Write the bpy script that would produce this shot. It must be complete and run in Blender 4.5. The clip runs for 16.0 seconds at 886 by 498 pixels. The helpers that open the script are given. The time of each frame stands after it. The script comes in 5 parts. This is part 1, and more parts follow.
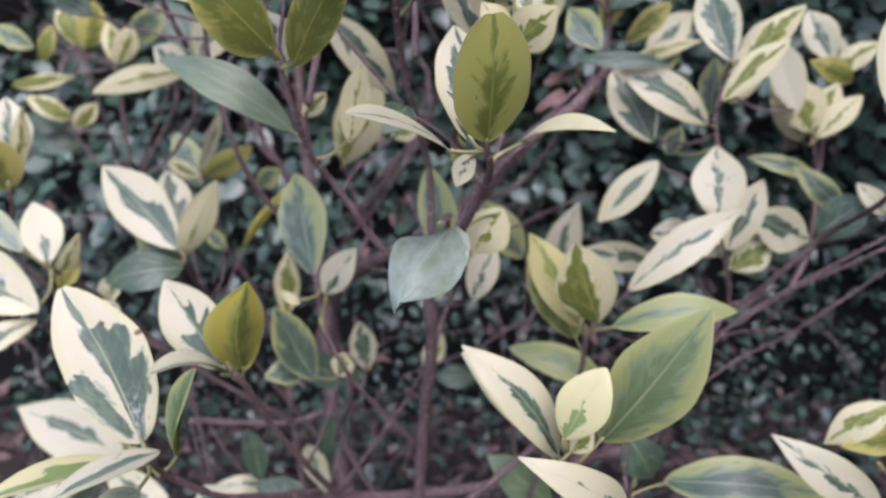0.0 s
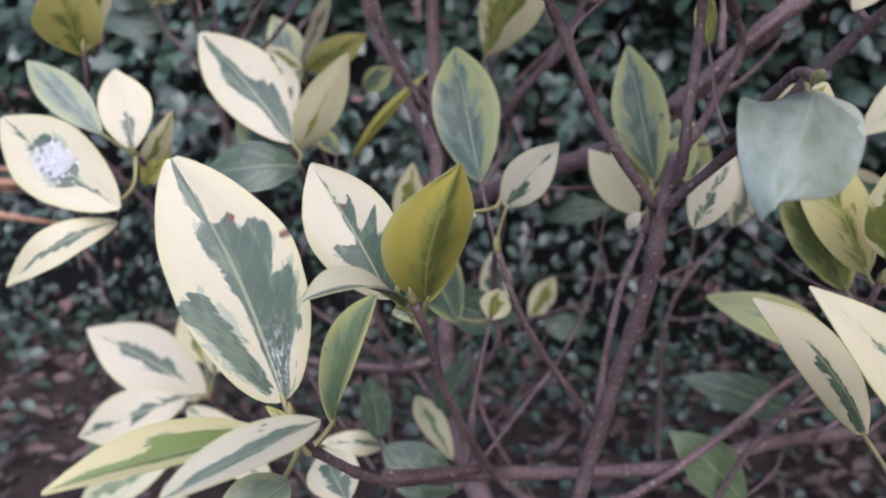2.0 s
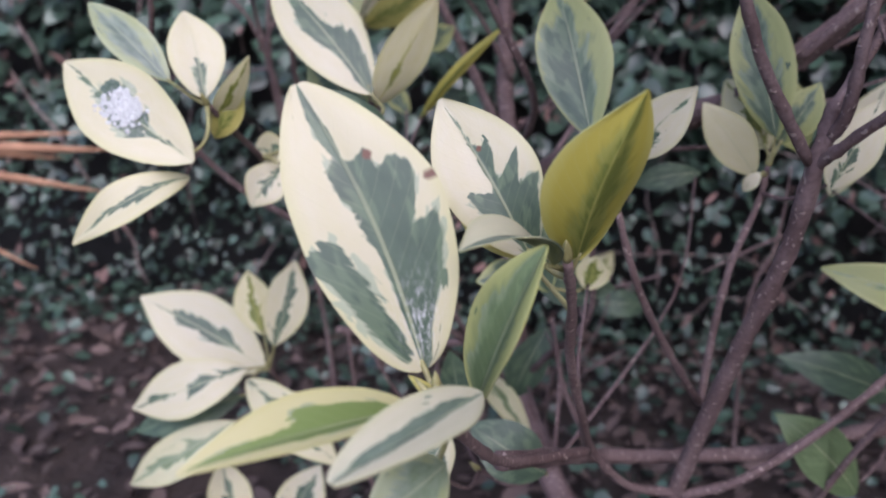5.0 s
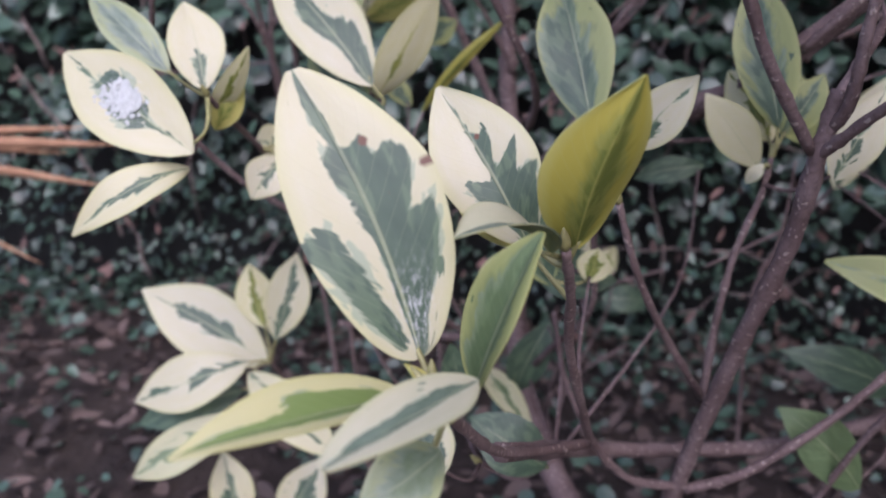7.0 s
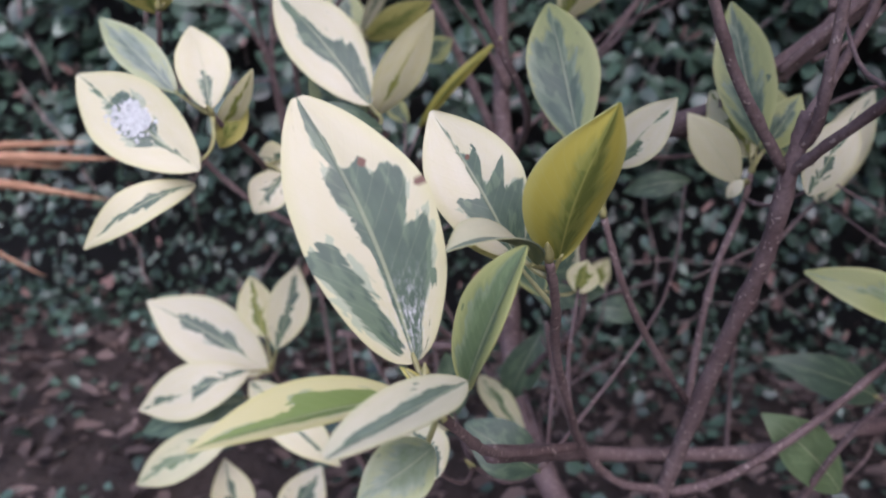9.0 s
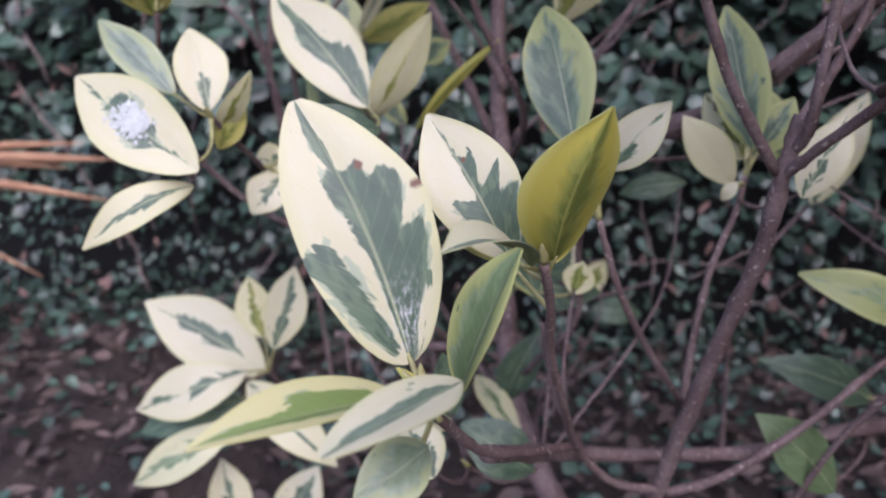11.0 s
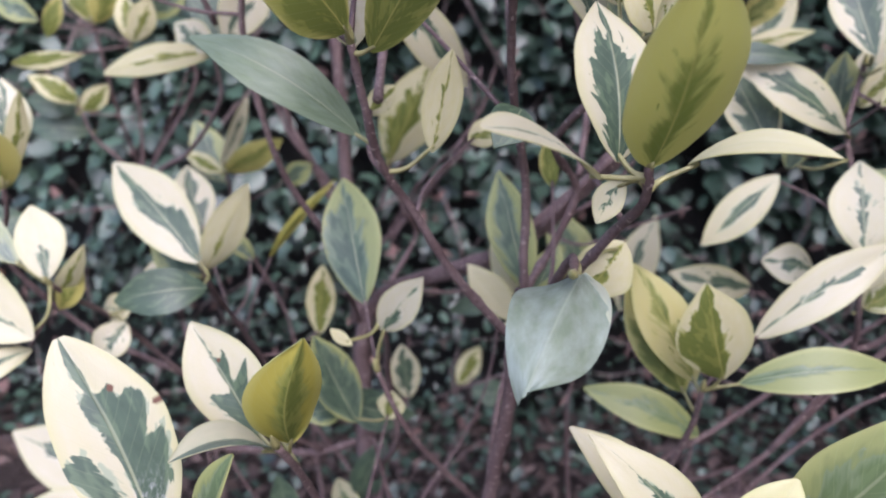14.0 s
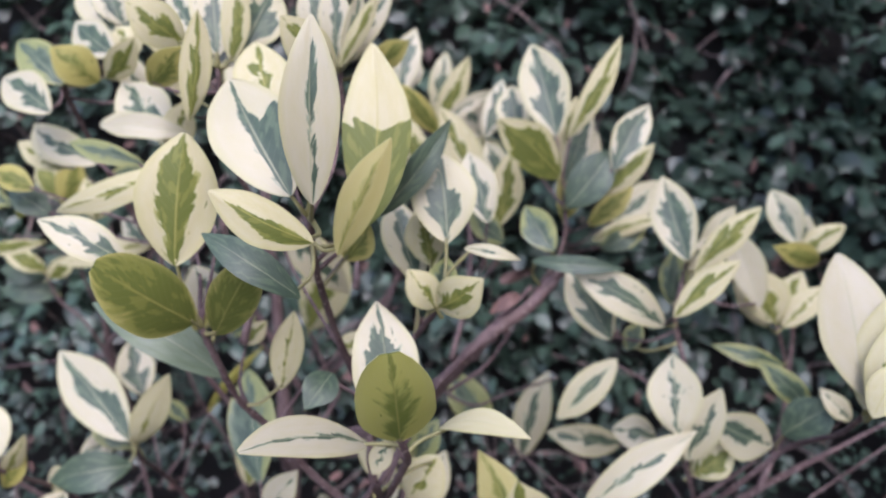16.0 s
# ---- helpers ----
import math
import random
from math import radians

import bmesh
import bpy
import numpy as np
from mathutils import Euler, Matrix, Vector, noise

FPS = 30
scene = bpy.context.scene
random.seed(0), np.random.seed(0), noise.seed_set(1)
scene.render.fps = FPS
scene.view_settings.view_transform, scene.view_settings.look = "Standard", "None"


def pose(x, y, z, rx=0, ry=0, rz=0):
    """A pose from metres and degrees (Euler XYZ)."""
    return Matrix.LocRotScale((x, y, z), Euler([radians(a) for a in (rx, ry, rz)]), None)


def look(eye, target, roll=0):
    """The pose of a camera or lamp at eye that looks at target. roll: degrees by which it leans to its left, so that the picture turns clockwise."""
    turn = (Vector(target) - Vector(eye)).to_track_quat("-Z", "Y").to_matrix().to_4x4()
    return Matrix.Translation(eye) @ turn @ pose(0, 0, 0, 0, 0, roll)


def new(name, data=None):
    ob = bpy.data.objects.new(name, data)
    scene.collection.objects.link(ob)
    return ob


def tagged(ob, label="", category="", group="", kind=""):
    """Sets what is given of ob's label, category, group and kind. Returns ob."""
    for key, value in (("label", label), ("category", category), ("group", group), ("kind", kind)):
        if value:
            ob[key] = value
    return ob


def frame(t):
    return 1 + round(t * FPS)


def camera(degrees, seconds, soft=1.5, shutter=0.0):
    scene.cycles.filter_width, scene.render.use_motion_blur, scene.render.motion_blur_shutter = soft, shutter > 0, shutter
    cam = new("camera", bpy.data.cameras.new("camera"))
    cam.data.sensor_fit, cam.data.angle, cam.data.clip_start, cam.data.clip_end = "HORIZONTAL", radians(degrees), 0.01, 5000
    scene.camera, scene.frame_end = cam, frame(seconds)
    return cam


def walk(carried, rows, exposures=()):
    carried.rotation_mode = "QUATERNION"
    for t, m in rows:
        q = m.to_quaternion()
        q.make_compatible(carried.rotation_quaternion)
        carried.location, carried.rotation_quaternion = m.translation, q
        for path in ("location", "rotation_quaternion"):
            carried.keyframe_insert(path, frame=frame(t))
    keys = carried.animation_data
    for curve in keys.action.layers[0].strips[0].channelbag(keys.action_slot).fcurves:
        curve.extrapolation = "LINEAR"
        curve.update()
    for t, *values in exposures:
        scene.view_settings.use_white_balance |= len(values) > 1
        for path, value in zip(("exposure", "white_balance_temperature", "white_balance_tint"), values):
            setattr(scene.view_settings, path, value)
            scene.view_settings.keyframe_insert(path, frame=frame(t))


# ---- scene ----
cam = camera(63.08, 16.0, soft=2.0)
PATH = [
    (0.0, 0.0000, 0.0000, 0.6500, 78.00, -0.00, 0.00),
    (0.5, -0.0359, 0.0351, 0.6309, 76.85, -0.60, 1.40),
    (1.0, -0.0564, 0.0696, 0.6139, 75.94, -1.96, 2.08),
    (1.5, -0.0766, 0.1070, 0.6063, 74.85, -2.17, 3.44),
    (2.0, -0.0965, 0.1373, 0.5917, 73.60, -2.44, 4.37),
    (2.5, -0.1190, 0.1579, 0.5842, 72.97, -2.62, 4.94),
    (3.0, -0.1325, 0.1744, 0.5725, 72.10, -2.78, 5.24),
    (3.5, -0.1451, 0.1839, 0.5628, 71.37, -2.68, 5.90),
    (4.0, -0.1452, 0.1720, 0.5694, 71.96, -2.75, 5.72),
    (6.5, -0.1460, 0.1666, 0.5648, 71.90, -2.57, 6.15),
    (7.0, -0.1428, 0.1688, 0.5647, 71.70, -2.60, 6.22),
    (7.5, -0.1406, 0.1620, 0.5657, 72.17, -2.63, 6.07),
    (8.0, -0.1349, 0.1600, 0.5686, 72.45, -2.55, 6.26),
    (8.5, -0.1374, 0.1514, 0.5687, 72.74, -2.64, 6.06),
    (9.0, -0.1393, 0.1508, 0.5710, 72.65, -2.57, 6.04),
    (11.5, -0.1374, 0.1480, 0.5732, 72.75, -2.76, 5.86),
    (12.0, -0.1249, 0.1495, 0.5770, 73.13, -2.71, 5.22),
    (12.5, -0.0890, 0.1472, 0.5852, 73.17, -2.30, 2.84),
    (13.0, -0.0719, 0.1330, 0.5915, 73.40, -1.91, 1.73),
    (13.5, -0.0500, 0.1220, 0.6149, 74.76, -1.50, 0.49),
    (14.0, -0.0482, 0.1030, 0.6553, 76.83, -1.41, 0.85),
    (14.5, 0.0036, 0.0899, 0.6925, 78.79, -0.98, 0.47),
    (15.0, 0.0315, 0.0698, 0.7252, 80.26, -0.79, 1.52),
    (15.5, 0.0347, 0.0573, 0.7520, 81.58, -0.66, 2.70),
    (16.0, 0.0466, 0.0274, 0.7602, 82.93, -0.15, 0.90),
]
cam.data.dof.use_dof, cam.data.dof.focus_distance = True, 0.28
cam.data.dof.aperture_fstop = cam.data.lens / 3.4
walk(cam, [(t, pose(x, y, z, rx, ry, rz)) for t, x, y, z, rx, ry, rz in PATH], exposures=[(t, stops + 0.29, 5690, 26) for t, stops in ((0.0, 1.51), (1.0, 1.45), (2.0, 1.41), (2.5, 1.47), (3.0, 1.46), (4.2, 1.31), (9.2, 1.29), (11.4, 1.42), (12.5, 1.48), (13.0, 1.57), (14.0, 1.63), (15.0, 1.52), (16.0, 1.46))])

# ---- light: open shade under a bright, hazy sky ----
world = bpy.data.worlds.new("sky")
scene.world = world
world.use_nodes = True
wt = world.node_tree
sky = wt.nodes.new("ShaderNodeTexSky")
sky.sky_type, sky.sun_disc = "NISHITA", False
sky.sun_elevation, sky.sun_rotation = radians(50), radians(168)
sky.dust_density = 3.0
wt.links.new(sky.outputs[0], wt.nodes["Background"].inputs[0])
wt.nodes["Background"].inputs[1].default_value = 0.12
sun = new("sun", bpy.data.lights.new("sun", "SUN"))
sun.data.energy, sun.data.angle, sun.data.color = 1.20, radians(60), (1.0, 0.95, 0.87)
sun.matrix_world = look((0.62, -1.96, 2.38), (0, 0, 0))


# ---- materials ----
def node(mat, kind, *values, operation=None):
    """A node with its inputs set: numbers and colours as they are, sockets as links."""
    n = mat.node_tree.nodes.new("ShaderNode" + kind)
    if operation:
        n.operation = operation
    for k, value in enumerate(values):
        if value is None:
            continue
        if isinstance(value, bpy.types.NodeSocket):
            mat.node_tree.links.new(value, n.inputs[k])
        else:
            n.inputs[k].default_value = value
    return n


def calc(mat, operation, *values):
    return node(mat, "Math", *values, operation=operation).outputs[0]


def blend(mat, fac, a, b):
    n = mat.node_tree.nodes.new("ShaderNodeMix")
    n.data_type = "RGBA"
    for key, value in ((0, fac), (6, a), (7, b)):
        if isinstance(value, bpy.types.NodeSocket):
            mat.node_tree.links.new(value, n.inputs[key])
        else:
            n.inputs[key].default_value = (*value, 1.0) if key else value
    return n.outputs[2]


def ramp(mat, value, low, high):
    return node(mat, "MapRange", value, low, high, 0.0, 1.0).outputs[0]


def noisy(mat, where, scale, detail=3.0, rough=0.55):
    n = node(mat, "TexNoise")
    mat.node_tree.links.new(where, n.inputs["Vector"])
    n.inputs["Scale"].default_value, n.inputs["Detail"].default_value, n.inputs["Roughness"].default_value = scale, detail, rough
    return n.outputs["Fac"]


def surface(name, roughness=0.6, specular=0.5):
    mat = bpy.data.materials.new(name)
    mat.use_nodes = True
    shader = mat.node_tree.nodes["Principled BSDF"]
    shader.inputs["Roughness"].default_value = roughness
    shader.inputs["Specular IOR Level"].default_value = specular
    return mat, shader


def bumped(mat, shader, height, strength, distance):
    b = node(mat, "Bump")
    b.inputs["Strength"].default_value, b.inputs["Distance"].default_value = strength, distance
    mat.node_tree.links.new(height, b.inputs["Height"])
    mat.node_tree.links.new(b.outputs[0], shader.inputs["Normal"])
    return b.outputs[0]


def glowing_through(mat, shader, colour, amount):
    """Light that passes through a thin blade."""
    tr = node(mat, "BsdfTranslucent", colour)
    mix = node(mat, "MixShader", amount, shader.outputs[0], tr.outputs[0])
    mat.node_tree.links.new(mix.outputs[0], mat.node_tree.nodes["Material Output"].inputs[0])


def attribute(mat, name):
    n = node(mat, "Attribute")
    n.attribute_name = name
    return n.outputs["Fac"]


def blade_material(name, upper):
    """Variegated fig leaf: a jagged green heart along the midrib inside a pale margin."""
    mat, shader = surface(name, 0.42 if upper else 0.5, 0.55 if upper else 0.3)
    uv = node(mat, "TexCoord").outputs["UV"]
    xyz = node(mat, "SeparateXYZ", uv)
    u, v = xyz.outputs[0], xyz.outputs[1]
    signed = calc(mat, "MULTIPLY_ADD", u, 2.0, -1.0)
    a = calc(mat, "ABSOLUTE", signed)
    side = calc(mat, "SIGN", signed)
    green, seed, olive = attribute(mat, "green"), attribute(mat, "seed"), attribute(mat, "olive")
    vein = calc(mat, "SUBTRACT", v, calc(mat, "MULTIPLY", a, 0.28))

    def streaks(stretch, across, shift):
        where = node(mat, "CombineXYZ", calc(mat, "MULTIPLY", vein, stretch), calc(mat, "MULTIPLY_ADD", a, across, calc(mat, "MULTIPLY", side, 5.0)), calc(mat, "MULTIPLY_ADD", seed, 60.0, shift))
        return noisy(mat, where.outputs[0], 1.0, 2.0)

    coarse, fine, tone = streaks(4.8, 1.2, 0.0), streaks(20.0, 2.4, 11.0), streaks(7.0, 3.0, 23.0)
    patch = calc(mat, "MULTIPLY", ramp(mat, streaks(6.0, 3.4, 37.0), 0.68, 0.70), calc(mat, "MULTIPLY", ramp(mat, a, 0.9, 0.84), ramp(mat, green, 0.15, 0.3)))
    reach = calc(mat, "MULTIPLY", green, 0.9)
    reach = calc(mat, "MULTIPLY_ADD", calc(mat, "SUBTRACT", coarse, 0.5), calc(mat, "MULTIPLY", attribute(mat, "jag"), 1.5), reach)
    reach = calc(mat, "MULTIPLY_ADD", calc(mat, "SUBTRACT", fine, 0.5), calc(mat, "MULTIPLY_ADD", attribute(mat, "jag"), 0.30, 0.18), reach)
    reach = calc(mat, "MINIMUM", reach, calc(mat, "MULTIPLY_ADD", green, 0.45, 0.50))
    soften = calc(mat, "MULTIPLY", olive, 0.2)
    heart = ramp(mat, calc(mat, "SUBTRACT", reach, a), calc(mat, "SUBTRACT", -0.015, soften), calc(mat, "ADD", 0.03, soften))
    heart = calc(mat, "MAXIMUM", heart, patch)
    lone = calc(mat, "MULTIPLY_ADD", calc(mat, "SUBTRACT", fine, 0.5), 0.10, attribute(mat, "isle"))
    heart = calc(mat, "MAXIMUM", heart, ramp(mat, lone, -0.004, 0.006))
    two = ramp(mat, tone, 0.52, 0.58)
    wider = calc(mat, "MULTIPLY_ADD", ramp(mat, tone, 0.55, 0.58), 0.09, reach)
    halo = ramp(mat, calc(mat, "SUBTRACT", wider, a), -0.01, 0.03)
    halo = calc(mat, "MAXIMUM", halo, ramp(mat, calc(mat, "MULTIPLY_ADD", two, 0.035, lone), -0.004, 0.006))
    spots = ramp(mat, noisy(mat, uv, 6.0, 4.0), 0.35, 0.75)
    if upper:
        dark = blend(mat, two, (0.055, 0.092, 0.058), (0.094, 0.142, 0.081))
        dark = blend(mat, calc(mat, "MULTIPLY", spots, 0.28), dark, (0.14, 0.21, 0.125))
        middle = (0.27, 0.33, 0.235)
        dark = blend(mat, attribute(mat, "fresh"), dark, (0.20, 0.275, 0.085))
        pale = blend(mat, spots, (0.52, 0.50, 0.375), (0.50, 0.478, 0.310))
        pale = blend(mat, calc(mat, "MULTIPLY", attribute(mat, "fresh"), 0.6), pale, (0.55, 0.54, 0.22))
        pale = blend(mat, calc(mat, "MULTIPLY", seed, 0.4), pale, (0.51, 0.490, 0.26))
        pale = blend(mat, olive, pale, (0.25, 0.29, 0.095))
    else:
        middle = (0.33, 0.34, 0.09)
        dark = blend(mat, two, (0.15, 0.18, 0.038), (0.22, 0.24, 0.055))
        pale = blend(mat, spots, (0.58, 0.555, 0.355), (0.55, 0.520, 0.275))
        pale = blend(mat, olive, pale, blend(mat, attribute(mat, "fresh"), (0.39, 0.350, 0.065), (0.48, 0.50, 0.10)))
        dark = blend(mat, attribute(mat, "fresh"), dark, (0.20, 0.25, 0.05))
    pale = blend(mat, calc(mat, "MULTIPLY", ramp(mat, a, 0.74, 1.0), 0.45), pale, (0.47, 0.465, 0.19))
    colour = blend(mat, heart, blend(mat, calc(mat, "MULTIPLY", halo, 0.75), pale, middle), dark)
    rib = ramp(mat, a, 0.042, 0.014)
    ribs = calc(mat, "MULTIPLY", rib, calc(mat, "MULTIPLY_ADD", v, -0.75, 0.85))
    colour = blend(mat, ribs, colour, (0.40, 0.43, 0.26) if upper else (0.45, 0.42, 0.12))
    lateral = calc(mat, "PINGPONG", calc(mat, "MULTIPLY", vein, 13.0), 0.5)
    thread = ramp(mat, lateral, 0.06, 0.0)
    colour = blend(mat, calc(mat, "MULTIPLY", thread, 0.12), colour, (0.40, 0.44, 0.25))
    brown = ramp(mat, noisy(mat, node(mat, "VectorMath", uv, node(mat, "CombineXYZ", seed, seed, 0.0).outputs[0], operation="ADD").outputs[0], 9.0, 2.0), 0.76, 0.80)
    brown = calc(mat, "MAXIMUM", brown, ramp(mat, attribute(mat, "scar"), 0.45, 0.7))
    colour = blend(mat, brown, colour, (0.14, 0.06, 0.03))
    specks = calc(mat, "MULTIPLY", ramp(mat, noisy(mat, uv, 26.0, 5.0, 0.7), 0.48, 0.66), attribute(mat, "dust"))
    colour = blend(mat, calc(mat, "MINIMUM", specks, 0.8), colour, (0.62, 0.62, 0.62))
    # Grey in the colour stands for sky sheen; also greys pale, fluffy blades.
    sheen_fac = calc(mat, "MULTIPLY", attribute(mat, "grey_sheen"), calc(mat, "MULTIPLY_ADD", spots, 0.7, 0.5))
    colour = blend(mat, sheen_fac, colour, (0.33, 0.385, 0.335))
    mat.node_tree.links.new(colour, shader.inputs["Base Color"])
    relief = calc(mat, "ADD", calc(mat, "MULTIPLY", rib, -1.0), calc(mat, "MULTIPLY_ADD", thread, -0.18, calc(mat, "MULTIPLY", noisy(mat, uv, 14.0, 3.0), 0.6)))
    bumped(mat, shader, relief, 0.35, 0.0006)
    glowing_through(mat, shader, colour, 0.42)
    return mat


LEAF_TOP = blade_material("leaf upper face", True)
LEAF_UNDER = blade_material("leaf lower face", False)


def plain(name, low, high, scale, roughness, bump=0.3, distance=0.002, specular=0.5, passing=0.0, per_island=False):
    mat, shader = surface(name, roughness, specular)
    place = node(mat, "TexCoord").outputs["Object"]
    n1, n2 = noisy(mat, place, scale, 5.0), noisy(mat, place, scale * 7.0, 4.0)
    colour = blend(mat, ramp(mat, n1, 0.3, 0.7), low, high)
    if per_island:
        lone = node(mat, "NewGeometry").outputs["Random Per Island"]
        lone = calc(mat, "FRACT", calc(mat, "ADD", lone, node(mat, "ObjectInfo").outputs["Random"]))
        colour = blend(mat, calc(mat, "MULTIPLY", lone, 0.85), colour, tuple(c * 2.6 for c in high))
    colour = blend(mat, calc(mat, "MULTIPLY", n2, 0.35), colour, tuple(c * 0.45 for c in low))
    mat.node_tree.links.new(colour, shader.inputs["Base Color"])
    bumped(mat, shader, n2, bump, distance)
    if passing:
        glowing_through(mat, shader, colour, passing)
    return mat


def bark_material():
    """Purple-brown bark with raised pale pores and grey weathered stretches."""
    mat, shader = surface("twig bark", 0.75, 0.3)
    place = node(mat, "TexCoord").outputs["Object"]
    broad, grain, pores = noisy(mat, place, 28.0, 4.0), noisy(mat, place, 420.0, 4.0), noisy(mat, place, 330.0, 1.0)
    colour = blend(mat, ramp(mat, broad, 0.35, 0.65), (0.078, 0.050, 0.047), (0.148, 0.106, 0.100))
    colour = blend(mat, calc(mat, "MULTIPLY", ramp(mat, grain, 0.45, 0.7), 0.5), colour, (0.040, 0.024, 0.022))
    spots = ramp(mat, pores, 0.64, 0.70)
    colour = blend(mat, calc(mat, "MULTIPLY", spots, 0.7), colour, (0.30, 0.24, 0.21))
    mat.node_tree.links.new(colour, shader.inputs["Base Color"])
    bumped(mat, shader, calc(mat, "ADD", spots, grain), 0.8, 0.0008)
    return mat


BARK = bark_material()
PETIOLE = plain("petiole", (0.15, 0.14, 0.055), (0.26, 0.25, 0.095), 90.0, 0.5)
IVY = plain("creeper leaf", (0.0045, 0.0098, 0.0072), (0.0240, 0.0425, 0.0290), 4.0, 0.38, 0.2, 0.001, specular=0.45, per_island=True)
VINE = plain("creeper stem", (0.10, 0.072, 0.066), (0.28, 0.22, 0.20), 30.0, 0.8, 0.6)
# Near-black base colour paints the shade in the gaps between creeper leaves.
WALL = plain("gap-dark masonry", (0.005, 0.005, 0.0045), (0.014, 0.013, 0.012), 6.0, 0.9, 0.8, 0.01)


def soil_material():
    """Dark soil along the wall; unseen pale ground in front, added to bounce light."""
    mat, shader = surface("soil", 0.95, 0.3)
    place = node(mat, "TexCoord").outputs["Object"]
    broad, grain = noisy(mat, place, 9.0, 5.0), noisy(mat, place, 63.0, 4.0)
    dark_soil = blend(mat, ramp(mat, broad, 0.3, 0.7), (0.014, 0.010, 0.009), (0.036, 0.026, 0.021))
    # Unseen pale ground, added to bounce light up onto the leaf undersides.
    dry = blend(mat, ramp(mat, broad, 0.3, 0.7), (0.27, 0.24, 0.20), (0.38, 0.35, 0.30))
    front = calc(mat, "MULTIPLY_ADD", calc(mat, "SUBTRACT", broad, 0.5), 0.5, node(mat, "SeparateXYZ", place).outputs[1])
    colour = blend(mat, ramp(mat, front, -0.35, -0.75), dark_soil, dry)
    colour = blend(mat, calc(mat, "MULTIPLY", grain, 0.35), colour, (0.012, 0.009, 0.008))
    mat.node_tree.links.new(colour, shader.inputs["Base Color"])
    bumped(mat, shader, grain, 1.0, 0.01)
    return mat


SOIL = soil_material()
LITTER = plain("dead leaf", (0.021, 0.014, 0.0120), (0.047, 0.032, 0.027), 12.0, 0.8, 0.5, 0.002, per_island=True)
WITHERED = plain("withered leaf", (0.040, 0.023, 0.019), (0.085, 0.050, 0.042), 25.0, 0.8, 0.5, 0.002, per_island=True)
STRAW = plain("dry frond", (0.26, 0.13, 0.07), (0.42, 0.24, 0.14), 20.0, 0.7, 0.5)
WAX = plain("waxy fluff", (0.40, 0.42, 0.40), (0.54, 0.565, 0.545), 300.0, 0.9, 1.0, 0.001)


# ---- mesh helpers ----
def part(name, verts, faces, materials, parent=None, label="", slots=None):
    mesh = bpy.data.meshes.new(name)
    mesh.from_pydata(verts, [], faces)
    for m in materials:
        mesh.materials.append(m)
    mesh.polygons.foreach_set("use_smooth", [True] * len(mesh.polygons))
    if slots is not None:
        mesh.polygons.foreach_set("material_index", slots)
    mesh.update()
    ob = new(name, mesh)
    if parent:
        ob.parent = parent
    return tagged(ob, label)


def smooth_line(points, steps):
    """Points along a Catmull-Rom line."""
    p = [Vector(q) for q in points]
    p = [p[0] * 2 - p[1]] + p + [p[-1] * 2 - p[-2]]
    line = []
    for k in range(1, len(p) - 2):
        for s in range(steps):
            t = s / steps
            line.append(0.5 * (2 * p[k] + (p[k + 1] - p[k - 1]) * t + (2 * p[k - 1] - 5 * p[k] + 4 * p[k + 1] - p[k + 2]) * t * t + (3 * p[k] - p[k - 1] - 3 * p[k + 1] + p[k + 2]) * t ** 3))
    line.append(p[-2])
    return line


def tube(line, radii, sides=8, rough=0.0, knots=None):
    """Vertices and faces of a closed tube along a line."""
    verts, faces = [], []
    side = Vector((0.31, 0.87, 0.39))
    for k, c in enumerate(line):
        ahead = (line[min(k + 1, len(line) - 1)] - line[max(k - 1, 0)]).normalized()
        side = (side - ahead * side.dot(ahead)).normalized()
        other = ahead.cross(side)
        for j in range(sides):
            a = 2 * math.pi * j / sides
            r = radii[k] * (1 + rough * noise.noise(Vector((c.x * 140, c.y * 140 + j * 0.9, c.z * 140))))
            verts.append(c + (side * math.cos(a) + other * math.sin(a)) * r)
    for k in range(len(line) - 1):
        for j in range(sides):
            i = (j + 1) % sides
            faces.append((k * sides + j, k * sides + i, (k + 1) * sides + i, (k + 1) * sides + j))
    verts += [line[0], line[-1]]
    for j in range(sides):
        faces.append((len(verts) - 2, (j + 1) % sides, j))
        e = (len(line) - 1) * sides
        faces.append((len(verts) - 1, e + j, e + (j + 1) % sides))
    return verts, faces


# ---- setting ----
def ground_height(x, y):
    return 0.025 * noise.noise(Vector((x * 2.3, y * 2.3, 0.3))) + 0.012 * noise.noise(Vector((x * 9, y * 9, 4)))


def build_ground():
    xs = [-60, -20, -8] + [-3 + 0.06 * k for k in range(101)] + [8, 20, 60]
    ys = [-60, -20, -6] + [-1.0 + 0.06 * k for k in range(45)] + [6, 20, 60]
    verts = [(x, y, ground_height(x, y)) for y in ys for x in xs]
    n = len(xs)
    faces = [(j * n + i, j * n + i + 1, (j + 1) * n + i + 1, (j + 1) * n + i) for j in range(len(ys) - 1) for i in range(n - 1)]
    tagged(part("ground", verts, faces, [SOIL]), "dark brown soil strewn with dead leaves, unseen front pale for bounce", "ground", kind="structure")


def box(lo, hi):
    (a, b, c), (d, e, g) = lo, hi
    verts = [(a, b, c), (d, b, c), (d, e, c), (a, e, c), (a, b, g), (d, b, g), (d, e, g), (a, e, g)]
    return verts, [(3, 2, 1, 0), (4, 5, 6, 7), (0, 1, 5, 4), (1, 2, 6, 5), (2, 3, 7, 6), (3, 0, 4, 7)]


